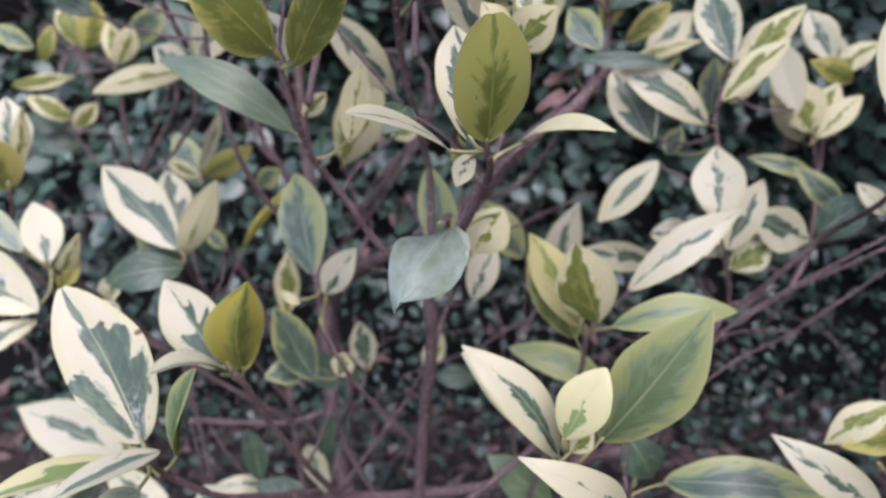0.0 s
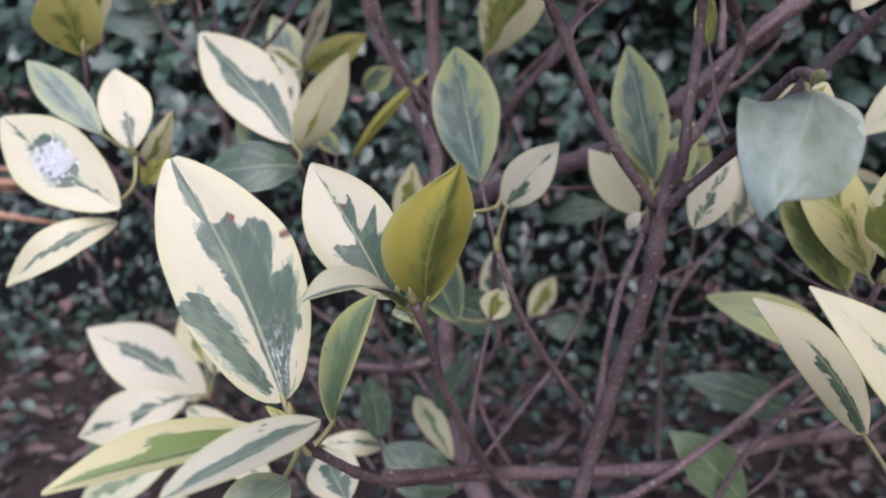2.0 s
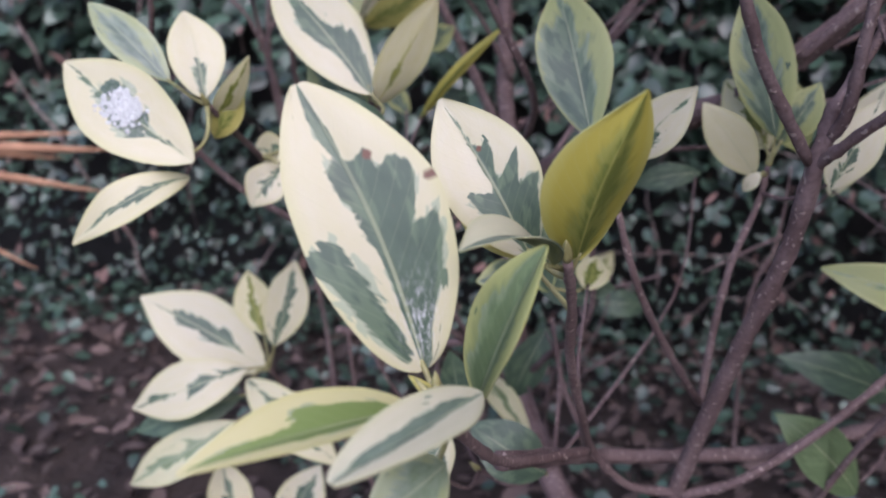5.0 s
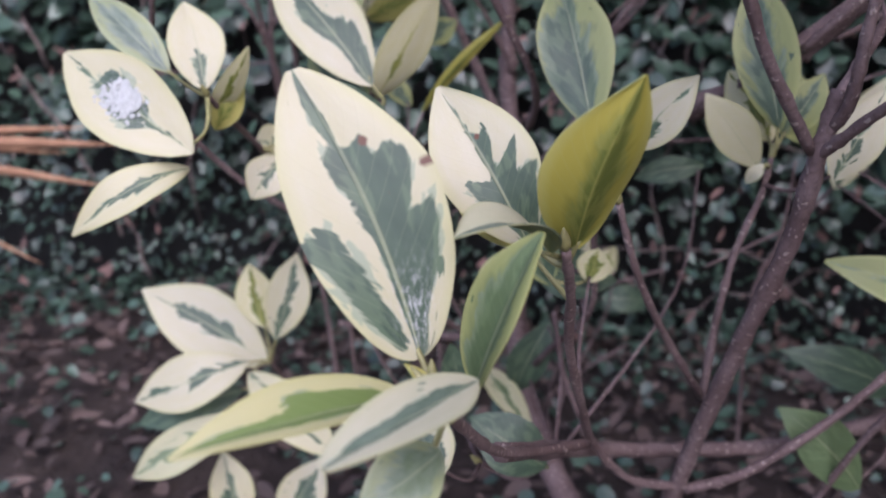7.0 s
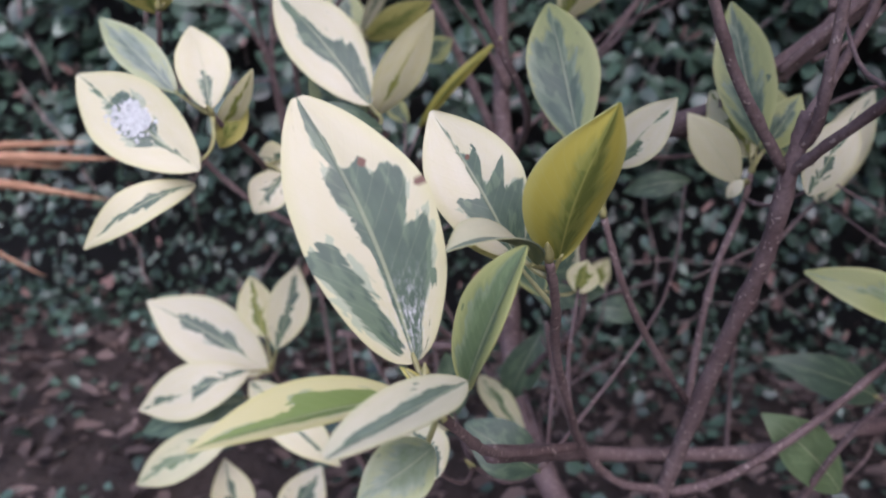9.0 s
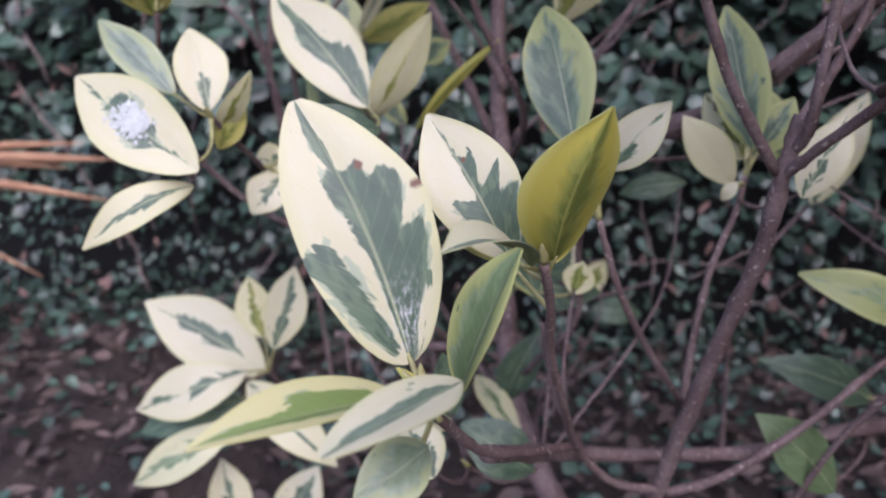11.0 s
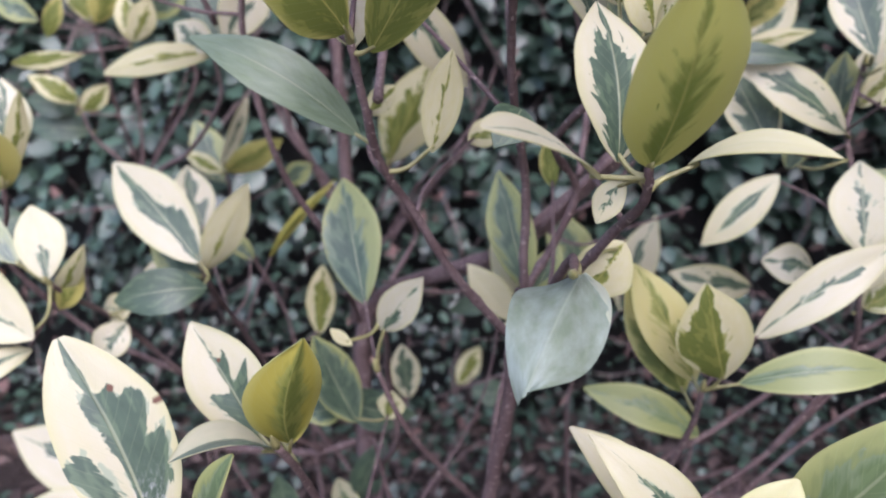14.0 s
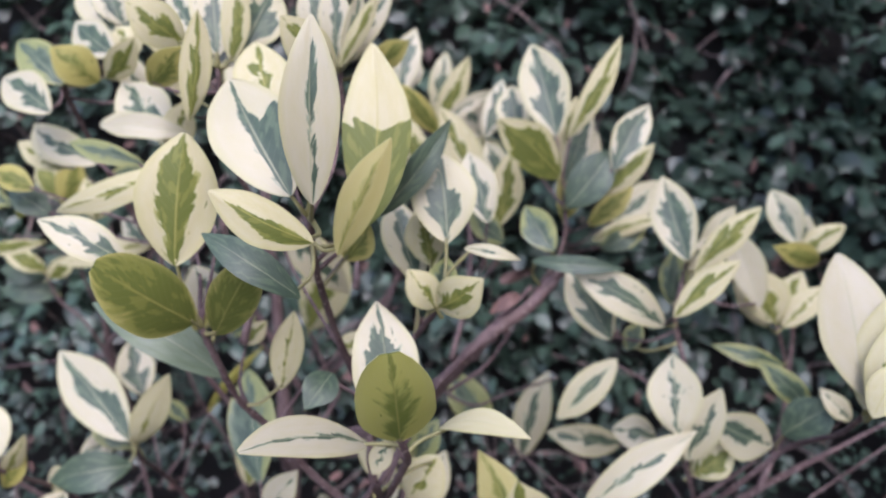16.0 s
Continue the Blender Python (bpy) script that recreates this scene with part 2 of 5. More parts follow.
WALL_Y = 1.42
build_ground()
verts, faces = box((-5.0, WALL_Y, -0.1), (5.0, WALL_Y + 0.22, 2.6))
tagged(part("wall_north", verts, faces, [WALL]), "masonry wall behind creeper, coloured near black for gap shade", "wall", kind="structure")
# Wall out of view, added to shade the right of creeper and shrub.
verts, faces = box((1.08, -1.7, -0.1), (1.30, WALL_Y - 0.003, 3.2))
tagged(part("wall_east", verts, faces, [WALL]), "unseen wall added to shade the right side", "wall", kind="structure")


def many_leaves(rng, places, outline, fold):
    """One mesh of many small leaves. places: arrays of origin, axis, normal, length, width."""
    origin, axis, normal, length, width = places
    axis = axis / np.linalg.norm(axis, axis=1)[:, None]
    normal = normal - axis * (axis * normal).sum(1)[:, None]
    normal = normal / np.linalg.norm(normal, axis=1)[:, None]
    across = np.cross(axis, normal)
    shape = np.array(outline)
    n, k = len(origin), len(shape)
    curl = rng.uniform(-0.10, 0.35, (n, 1))
    v, u = shape[:, 1][None, :], shape[:, 0][None, :]
    lift = fold * np.abs(u) * width[:, None] - curl * v * v * length[:, None]
    pts = origin[:, None, :] + axis[:, None, :] * (v * length[:, None])[..., None] + across[:, None, :] * (u * width[:, None])[..., None] + normal[:, None, :] * lift[..., None]
    return pts.reshape(-1, 3), n, k


HEART = [(0, 0.02), (0, 0.5), (0, 1.0), (0.22, 0.0), (0.44, 0.22), (0.47, 0.50), (0.28, 0.82), (-0.22, 0.0), (-0.44, 0.22), (-0.47, 0.50), (-0.28, 0.82)]
HEART_FACES = [(0, 3, 4, 1), (1, 4, 5), (1, 5, 6, 2), (0, 1, 8, 7), (1, 9, 8), (1, 2, 10, 9)]


def stuff(name, pts, n, k, pattern, mat, label, category):
    faces = [tuple(i * k + f for f in face) for i in range(n) for face in pattern]
    return tagged(part(name, pts.tolist(), faces, [mat]), label, category, kind="stuff")


def build_creeper():
    rng = np.random.default_rng(7)
    n = 42000
    x, z = rng.uniform(-2.4, 1.05, n), rng.uniform(-0.02, 2.3, n)
    swell = np.array([0.5 + 0.9 * noise.noise(Vector((a * 3.1, 2.0, b * 3.6))) + 0.5 * noise.noise(Vector((a * 8, 5.0, b * 9))) for a, b in zip(x, z)])
    y = WALL_Y - 0.012 - 0.17 * np.clip(swell, 0, 1.2) * rng.uniform(0.35, 1.0, n)
    axis = np.stack([rng.normal(0, 0.75, n), rng.uniform(-1.1, -0.3, n), rng.normal(-0.6, 0.35, n)], 1)
    normal = np.stack([rng.normal(0, 0.45, n), -rng.uniform(0.2, 1.0, n), rng.uniform(0.35, 1.2, n)], 1)
    length = rng.uniform(0.020, 0.046, n) * (0.45 + 0.55 * np.clip((z - 0.15) / 0.4, 0, 1))
    width = length * rng.uniform(0.58, 0.85, n)
    clump = np.array([noise.noise(Vector((a * 17, 9.0, b * 24))) for a, b in zip(x, z)])
    keep = (rng.uniform(0, 1, n) < np.clip(0.50 + 1.2 * (z - 0.15), 0.50, 1.0)) & (clump + rng.normal(0, 0.10, n) > -0.20 - 0.25 * np.clip(1.5 - 3 * z, 0, 1))
    x, z, y, swell, axis, normal, length, width = (a[keep] for a in (x, z, y, swell, axis, normal, length, width))
    n = len(x)
    creeper = tagged(new("creeper"), "dense dark green creeping fig covering the wall", "creeper")
    front = (np.abs(x - 0.15) < 0.75) & (z > 0.35) & (z < 1.1) & (swell > 0.75)
    single = np.flatnonzero(front)[:300]
    rest = np.setdiff1d(np.arange(n), single)
    pts, count, k = many_leaves(rng, (np.stack([x, y, z], 1)[rest], axis[rest], normal[rest], length[rest], width[rest]), HEART, 0.16)
    stuff("foliage", pts, count, k, HEART_FACES, IVY, "mass of small dark green creeper leaves", "").parent = creeper
    shapes = []
    for bow in (0.05, 0.15, 0.25, 0.35):
        verts = [(u, v, 0.16 * abs(u) - bow * v * v) for u, v in HEART]
        mesh = bpy.data.meshes.new("leaf")
        mesh.from_pydata(verts, [], HEART_FACES)
        mesh.materials.append(IVY)
        mesh.polygons.foreach_set("use_smooth", [True] * len(mesh.polygons))
        shapes.append(mesh)
    for i in single:
        ahead = Vector(axis[i]).normalized()
        up = Vector(normal[i])
        up = (up - ahead * up.dot(ahead)).normalized()
        turn = Matrix((ahead.cross(up), ahead, up)).transposed().to_4x4()
        ob = new("leaf", shapes[i % 4])
        ob.matrix_world = Matrix.Translation((x[i], y[i], z[i])) @ turn @ Matrix.Diagonal((width[i], length[i], length[i], 1))
        ob.parent = creeper
    verts, faces = [], []
    for _ in range(125):
        a, b = rng.uniform(-2.2, 1.0), rng.uniform(0.0, 1.7)
        line, ang = [], rng.normal(1.57, 0.8)
        for s in range(14):
            line.append(Vector((a, WALL_Y - 0.015 - 0.07 * abs(math.sin(s * 0.5 + a * 9)), b)))
            ang += rng.normal(0, 0.25)
            a, b = min(a + 0.04 * math.cos(ang), 1.05), b + 0.04 * math.sin(ang)
        v2, f2 = tube(line, [rng.uniform(0.001, 0.003)] * len(line), 5)
        faces += [tuple(i + len(verts) for i in f) for f in f2]
        verts += v2
    tagged(part("creeper_stem", verts, faces, [VINE]), "thin brown creeper stems on the wall", "stem", kind="stuff")


DEAD = [(0, 0), (0, 0.5), (0, 1.0), (0.3, 0.2), (0.42, 0.5), (0.25, 0.8), (-0.3, 0.2), (-0.42, 0.5), (-0.25, 0.8)]
DEAD_FACES = [(0, 3, 4, 1), (1, 4, 5, 2), (0, 1, 7, 6), (1, 2, 8, 7)]


def build_litter():
    rng = np.random.default_rng(11)
    n = 10000
    x, y = 1.03 - 3.4 * np.abs(rng.uniform(0, 1, n) ** 1.15), WALL_Y - 1.9 * rng.uniform(0, 1, n) ** 1.5
    z = np.array([ground_height(a, b) for a, b in zip(x, y)]) + rng.uniform(0.002, 0.03, n)
    axis = np.stack([rng.normal(0, 1, n), rng.normal(0, 1, n), rng.normal(0, 0.35, n)], 1)
    normal = np.stack([rng.normal(0, 0.4, n), rng.normal(-0.1, 0.4, n), np.ones(n)], 1)
    length = rng.uniform(0.012, 0.042, n)
    pts, n, k = many_leaves(rng, (np.stack([x, y, z], 1), axis, normal, length, length * rng.uniform(0.4, 0.7, n)), DEAD, 0.35)
    stuff("leaf_litter", pts, n, k, DEAD_FACES, LITTER, "curled brown dead leaves lying on the soil", "leaf litter")
    n = 2200
    x, y = rng.uniform(-1.6, 1.05, n), WALL_Y - np.abs(rng.normal(0, 0.33, n))
    keep = (x + rng.normal(0, 0.25, n) > -0.75) | (y > 1.2)
    x, y = x[keep], y[keep]
    n = len(x)
    z = np.array([ground_height(a, b) for a, b in zip(x, y)]) + rng.uniform(0.015, 0.08, n)
    axis = np.stack([rng.normal(0, 1, n), rng.normal(-0.4, 0.7, n), rng.normal(-0.1, 0.3, n)], 1)
    normal = np.stack([rng.normal(0, 0.35, n), rng.normal(-0.3, 0.35, n), np.ones(n)], 1)
    length = rng.uniform(0.012, 0.024, n)
    pts, n, k = many_leaves(rng, (np.stack([x, y, z], 1), axis, normal, length, length * rng.uniform(0.7, 0.95, n)), HEART, 0.16)
    stuff("ground_creeper", pts, n, k, HEART_FACES, IVY, "dark green creeper spreading over the soil", "creeper")


def build_caught_leaves():
    rng = np.random.default_rng(23)
    n = 1500
    x, z = rng.uniform(-2.0, 1.05, n), 1.9 * rng.uniform(0.0, 1.0, n) ** 1.7
    y = WALL_Y - rng.uniform(0.03, 0.13, n)
    axis = np.stack([rng.normal(0, 0.6, n), rng.normal(-0.3, 0.4, n), rng.normal(-0.8, 0.5, n)], 1)
    normal = np.stack([rng.normal(0, 0.7, n), -np.ones(n), rng.normal(0.3, 0.5, n)], 1)
    length = rng.uniform(0.008, 0.032, n)
    pts, n, k = many_leaves(rng, (np.stack([x, y, z], 1), axis, normal, length, length * rng.uniform(0.3, 0.6, n)), DEAD, 0.4)
    stuff("dead_leaves", pts, n, k, DEAD_FACES, WITHERED, "small withered reddish leaves caught in the creeper", "dead leaves")


build_creeper()
build_litter()
build_caught_leaves()


def build_dry_palm():
    """A dry fan of narrow blades on a stalk."""
    palm = tagged(new("dry_palm"), "dry straw-coloured palm leaf with narrow blades", "palm leaf")
    foot, hub = Vector((-1.45, 1.12, -0.01)), Vector((-1.2, 1.12, 0.27))
    line = smooth_line([foot, (-1.38, 1.12, 0.16), hub], 8)
    verts, faces = tube(line, [0.011 - 0.005 * k / (len(line) - 1) for k in range(len(line))], 7, 0.2)
    part("stalk", verts, faces, [STRAW], palm)
    for end, width in (((-0.69, 1.10, 0.37), 0.020), ((-0.743, 1.12, 0.387), 0.014), ((-0.706, 1.10, 0.31), 0.017), ((-0.783, 1.05, 0.205), 0.015), ((-0.80, 1.16, 0.34), 0.012), ((-0.86, 1.02, 0.16), 0.013)):
        end = Vector(end)
        line = smooth_line([hub, (hub + end) * 0.5 + Vector((0, 0, 0.03)), end], 8)
        verts, faces = [], []
        for k, c in enumerate(line):
            w = width * 0.5 * min(1.0, 0.35 + 3 * k / len(line)) * (1 - (k / (len(line) - 1)) ** 4 * 0.9)
            verts += [c + Vector((0, -0.3 * w, w)), c + Vector((0, 0.35 * w, 0)), c + Vector((0, -0.3 * w, -w)), c + Vector((0, 0.35 * w + 0.0012, 0))]
        for k in range(len(line) - 1):
            for j in range(4):
                i = (j + 1) % 4
                faces.append((4 * k + j, 4 * k + i, 4 * k + 4 + i, 4 * k + 4 + j))
        part("blade", verts, faces, [STRAW], palm)


build_dry_palm()

# ---- the variegated fig ----
shrub = tagged(new("shrub"), "variegated fig shrub with cream-edged green leaves", "shrub")
lines = {}
leaf_rng = random.Random(5)


def branch(points, tip_radius, base_radius, leafy=True):
    """A bark-covered stem, from its tip to its foot."""
    line = smooth_line(points, 7)
    n = len(line) - 1
    radii = []
    for k in range(n + 1):
        r = tip_radius + (base_radius - tip_radius) * k / n
        radii.append(r * (1.16 if k % 7 == 3 else 1.0) * (1 + 0.08 * math.sin(k * 2.3)))
    verts, faces = tube(line, radii, 9, 0.22)
    ob = part("branch", verts, faces, [BARK], shrub)
    lines[ob.name] = line
    if leafy:
        bud(ob, line[0], line[0] - line[3] + Vector((0, 0, 0.004)))
    return ob


def bud(twig, tip, ahead, size=1.0):
    """The pointed sheath at the end of a twig."""
    tip, ahead = Vector(tip), Vector(ahead).normalized()
    line = [tip + ahead * (0.010 * size * k / 5) for k in range(6)]
    verts, faces = tube(line, [0.0018, 0.0022, 0.0021, 0.0016, 0.0010, 0.0002], 7)
    part("bud", verts, faces, [PETIOLE], twig, "pointed yellow-green bud")


def island(ends, u, v, squat):
    """How far inside a lone green patch a point of the blade lies; the patch runs between two points (v, u)."""
    if ends is None:
        return -1.0
    v0, u0, v1, u1, thick = ends
    a, b, p = Vector((v0, u0 * squat)), Vector((v1, u1 * squat)), Vector((v, u * squat))
    t = max(0.0, min(1.0, (p - a).dot(b - a) / (b - a).length_squared))
    return thick - (p - a.lerp(b, t)).length


def spread(knots):
    """Reach of the green along a half blade, as (place, reach) pairs; bare numbers are spread evenly from base to tip."""
    if not isinstance(knots[0], tuple):
        knots = [(k / (len(knots) - 1), reach) for k, reach in enumerate(knots)]
    return [k for k, _ in knots], [r for _, r in knots]


def leaf(twig, base, tip, facing, width, kind, green, bend, left=None, right=None, dust=0.0, fold=None, blunt=None, isle=None, fresh=0.0, jag=1.0, grey_sheen=0.0, spot=(0.12, 0.2), root=0.68, skew=0.0, lean=None, twist=None, wave=None, slant=0.0, via=None, turned=None, scars=(), grid=(16, 8)):
    """A fig leaf on a twig: base, tip, the way its upper face looks, width, what it is like.
    via: a point that the midrib passes halfway; turned: the way the upper face looks at the tip; slant: how far the green teeth lean along the side veins."""
    along, across = grid
    base, tip = Vector(base), Vector(tip)
    axis = tip - base
    length = axis.length
    axis.normalize()
    up = Vector(facing)
    up = (up - axis * up.dot(axis)).normalized()
    side = axis.cross(up)
    seed = leaf_rng.random()
    lush = [green * leaf_rng.uniform(0.55, 1.35) for _ in range(2)]
    left, right = (given or tuple(g * k for k in (0.85, 1.1, 0.8, 0.05)) for given, g in zip((left, right), lush))
    left, right = spread(left), spread(right)
    cupped = leaf_rng.uniform(0.03, 0.17)
    fold = cupped if fold is None else fold
    rounding = leaf_rng.uniform(0.0, 0.5)
    blunt = rounding if blunt is None else blunt
    chance = leaf_rng.uniform(-0.25, 0.25)
    twist = chance if twist is None else twist
    ripple, phase = leaf_rng.uniform(0.0, 0.035), leaf_rng.uniform(0, 6)
    wave = ripple if wave is None else wave
    chance = leaf_rng.uniform(-0.035, 0.035)
    lean = chance if lean is None else lean
    bow = Vector(via) * 2 - (base + tip) * 0.5 if via else None
    verts, uvs, faces, slots, greens, dusts, isles, hurt = [], [], [], [], [], [], [], []
    for layer in (1, -1):
        for i in range(along + 1):
            v = i / along
            half = 0.515 * width * math.sin(math.pi * (v * 0.982 + 0.004)) ** (root + (0.36 - 0.38 * blunt) * v) * (1.03 - 0.08 * v * (1 - 2 * blunt)) * (1 + skew * (0.5 - v))
            arch = bend * length * (4 * v * (1 - v) - 1.0 * v * v)
            row_side, row_up = side, up
            if bow:
                spine = base * (1 - v) ** 2 + bow * (2 * v * (1 - v)) + tip * v * v
                ahead = ((bow - base) * (1 - v) + (tip - bow) * v).normalized()
                row_up = Vector(facing).lerp(Vector(turned), v) if turned else Vector(facing)
                row_up = (row_up - ahead * row_up.dot(ahead)).normalized()
                row_side = ahead.cross(row_up)
                spine = spine + row_side * (lean * length * math.sin(math.pi * v))
            else:
                spine = base + axis * (v * length) + up * arch + side * (lean * length * math.sin(math.pi * v))
            turn = twist * (v - 0.5)
            s2 = row_side * math.cos(turn) + row_up * math.sin(turn)
            u2 = row_up * math.cos(turn) - row_side * math.sin(turn)
            for j in range(across + 1):
                u = 2 * j / across - 1
                edge = half * (1 + 0.045 * noise.noise(Vector((v * 4.5, seed * 90, 3.0 if u > 0 else 9.0))))
                lift = fold * (1.3 * abs(u) - 0.35 * u * u) * half + wave * width * u * u * math.sin(7 * v + phase + 2 * u)
                verts.append(spine + s2 * (u * edge) + u2 * (lift + layer * 0.00022))
                uvs.append((u * 0.5 + 0.5, v))
                place = v - slant * abs(u)
                if j != across // 2:
                    greens.append(float(np.interp(place, *(right if u > 0 else left))))
                else:
                    greens.append(0.5 * float(np.interp(v, *left) + np.interp(v, *right)))
                isles.append(island(isle, u, v, width / (2 * length)))
                hurt.append(sum(math.exp(-((v - v0) ** 2 + ((u - u0) * width / (2 * length)) ** 2) / size ** 2) for v0, u0, size in scars))
                dusts.append(dust * math.exp(-((v - spot[0]) / 0.13) ** 2 - ((u - spot[1]) / 0.4) ** 2))
    row, size = across + 1, (across + 1) * (along + 1)
    for i in range(along):
        for j in range(across):
            a = i * row + j
            faces.append((a, a + row, a + row + 1, a + 1))
            slots.append(0)
            b = a + size
            faces.append((b, b + 1, b + row + 1, b + row))
            slots.append(1)
    for j in (0, across):
        first = len(verts)
        for i in range(along + 1):
            for k in (i * row + j, i * row + j + size):
                for values in (verts, uvs, greens, isles, dusts, hurt):
                    values.append(values[k])
        for i in range(along):
            a = first + 2 * i
            rim = (a, a + 1, a + 3, a + 2)
            faces.append(rim if j == 0 else rim[::-1])
            slots.append(0)
    near = min(lines[twig.name][:22], key=lambda p: (p - base).length)
    away = (near - base).length
    if away < 0.006:
        near, away = base - axis * 0.008, 0.008
    middle = (near + base) * 0.5 - axis * 0.10 * away
    stalk = smooth_line([near, middle, base + axis * 0.004 - up * 0.0004], 4)
    v2, f2 = tube(stalk, [0.0014 - 0.0005 * k / (len(stalk) - 1) for k in range(len(stalk))], 6)
    faces += [tuple(i + len(verts) for i in f) for f in f2]
    slots += [2 if away < 0.045 else 3] * len(f2)
    verts += v2
    uvs += [(0.5, 0.0)] * len(v2)
    ob = part("leaf", verts, faces, [LEAF_TOP, LEAF_UNDER, PETIOLE, BARK], twig, slots=slots)
    mesh = ob.data
    layer = mesh.uv_layers.new(name="UVMap")
    index = np.empty(len(mesh.loops), dtype=np.int32)
    mesh.loops.foreach_get("vertex_index", index)
    layer.data.foreach_set("uv", np.array(uvs, dtype=np.float32)[index].ravel())
    olive = {"F": 0.0, "K": 0.0, "H": 0.0, "M": 0.6, "G": 0.9, "U": 0.82, "Y": 1.0}[kind]
    total = len(mesh.vertices)
    greens += [0.0] * (total - len(greens))
    dusts += [0.0] * (total - len(dusts))
    isles += [-1.0] * (total - len(isles))
    hurt += [0.0] * (total - len(hurt))
    for name, values in (("green", greens), ("seed", [seed] * total), ("olive", [olive] * total), ("dust", dusts), ("isle", isles), ("scar", hurt), ("fresh", [fresh] * total), ("jag", [jag] * total), ("grey_sheen", [grey_sheen] * total)):
        mesh.attributes.new(name, "FLOAT", "POINT").data.foreach_set("value", np.array(values, dtype=np.float32))
    return ob


def withered_leaf(twig, base, tip, facing, width):
    """A curled dead leaf caught on a twig."""
    base, tip, up = Vector(base), Vector(tip), Vector(facing)
    axis = tip - base
    side = axis.cross(up).normalized()
    verts, faces = [], []
    for layer in (0.0003, -0.0003):
        for i in range(9):
            v = i / 8
            half = 0.5 * width * math.sin(math.pi * (0.04 + 0.94 * v)) ** 0.7
            for u in (-1, -0.5, 0, 0.5, 1):
                curl = 0.55 * half * u * u + 0.12 * axis.length * math.sin(5 * v + 2 * u)
                verts.append(base + axis * v + side * (u * half) + up.normalized() * (curl + layer))
    for k in (0, 45):
        for i in range(8):
            for j in range(4):
                a = k + i * 5 + j
                quad = (a, a + 5, a + 6, a + 1)
                faces.append(quad if k == 0 else quad[::-1])
    part("leaf", verts, faces, [WITHERED], twig, "withered reddish-brown curled leaf")


# stems
branch([(-0.0065, 0.5000, 0.5402), (-0.0099, 0.5000, 0.5114), (-0.0085, 0.5150, 0.4664), (-0.0150, 0.5400, 0.3948), (-0.0211, 0.5700, 0.3078), (-0.0253, 0.6000, 0.2109), (-0.0207, 0.6200, 0.0850), (-0.0063, 0.6200, -0.0549)], 0.0038, 0.0064, False)
branch([(0.1386, 0.6200, 0.6735), (0.1101, 0.6100, 0.6421), (0.0774, 0.6000, 0.6206), (0.0403, 0.6200, 0.5763), (-0.0054, 0.6400, 0.5289), (-0.0580, 0.7000, 0.4927), (-0.1132, 0.7800, 0.4470), (-0.1342, 0.8000, 0.3944), (-0.1309, 0.7900, 0.3131), (-0.1186, 0.7600, 0.2408), (-0.0881, 0.7000, 0.1934), (-0.0324, 0.6400, 0.1249), (-0.0021, 0.6200, -0.0409)], 0.0045, 0.0120, False)
branch([(-0.1727, 0.8600, 0.7338), (-0.1636, 0.8600, 0.6241), (-0.1572, 0.8500, 0.5467), (-0.1524, 0.8400, 0.4905), (-0.1379, 0.8100, 0.4092)], 0.0050, 0.0090, False)
branch([(-0.1391, 0.4500, 0.3778), (-0.0845, 0.5600, 0.3130), (-0.0377, 0.6000, 0.2912), (0.0238, 0.6200, 0.2861), (0.0643, 0.6300, 0.2888), (0.0972, 0.6400, 0.2954), (0.1438, 0.6600, 0.2975), (0.2222, 0.7000, 0.2894)], 0.0045, 0.0060, False)
branch([(0.4663, 0.6000, 0.5862), (0.3752, 0.6000, 0.5327), (0.2992, 0.6000, 0.4882), (0.2487, 0.6000, 0.4526), (0.2020, 0.6100, 0.3853), (0.1457, 0.6200, 0.3245)], 0.0010, 0.0022, False)
branch([(0.5149, 0.6620, 0.5594), (0.4105, 0.6500, 0.4910), (0.3235, 0.6400, 0.4340), (0.2691, 0.6300, 0.4100), (0.2163, 0.6200, 0.3726), (0.1773, 0.6200, 0.3245)], 0.0009, 0.0018, False)
branch([(-0.1066, 0.6500, 0.3641), (-0.0902, 0.6500, 0.3039), (-0.0537, 0.6500, 0.2409)], 0.0015, 0.0025, False)
branch([(0.3575, 0.7440, 0.4522), (0.3081, 0.7200, 0.4332), (0.2669, 0.7000, 0.4173), (0.1748, 0.6500, 0.3823), (0.1230, 0.6200, 0.3691), (0.0692, 0.5900, 0.3347), (0.0170, 0.5750, 0.2981), (-0.0188, 0.5750, 0.2810)], 0.0018, 0.0032, False)
branch([(-0.0059, 0.9000, 0.6645), (-0.0186, 0.9200, 0.6194), (-0.0806, 0.9500, 0.5166), (-0.1391, 0.9700, 0.4505)], 0.0020, 0.0030, False)
branch([(-0.2522, 0.9500, 0.6836), (-0.2413, 0.9600, 0.6054), (-0.2093, 0.9700, 0.5420), (-0.1597, 0.9700, 0.4495)], 0.0040, 0.0050, False)
branch([(-0.4267, 1.1000, 0.6857), (-0.4042, 1.1200, 0.6447), (-0.4936, 1.1500, 0.5097)], 0.0020, 0.0030, False)
branch([(0.4586, 0.6840, 0.5203), (0.3800, 0.6600, 0.4940), (0.3145, 0.6400, 0.4720), (0.2619, 0.6200, 0.4487), (0.2291, 0.6100, 0.4336)], 0.0012, 0.0022, False)
branch([(0.3549, 0.6800, 0.4205), (0.2955, 0.6600, 0.4300), (0.2426, 0.6200, 0.4354)], 0.0010, 0.0018, False)
branch([(-0.0149, 0.8000, 0.6011), (-0.0538, 0.8200, 0.5745), (-0.0821, 0.8400, 0.5331), (-0.1125, 0.8600, 0.4819)], 0.0010, 0.0018, False)
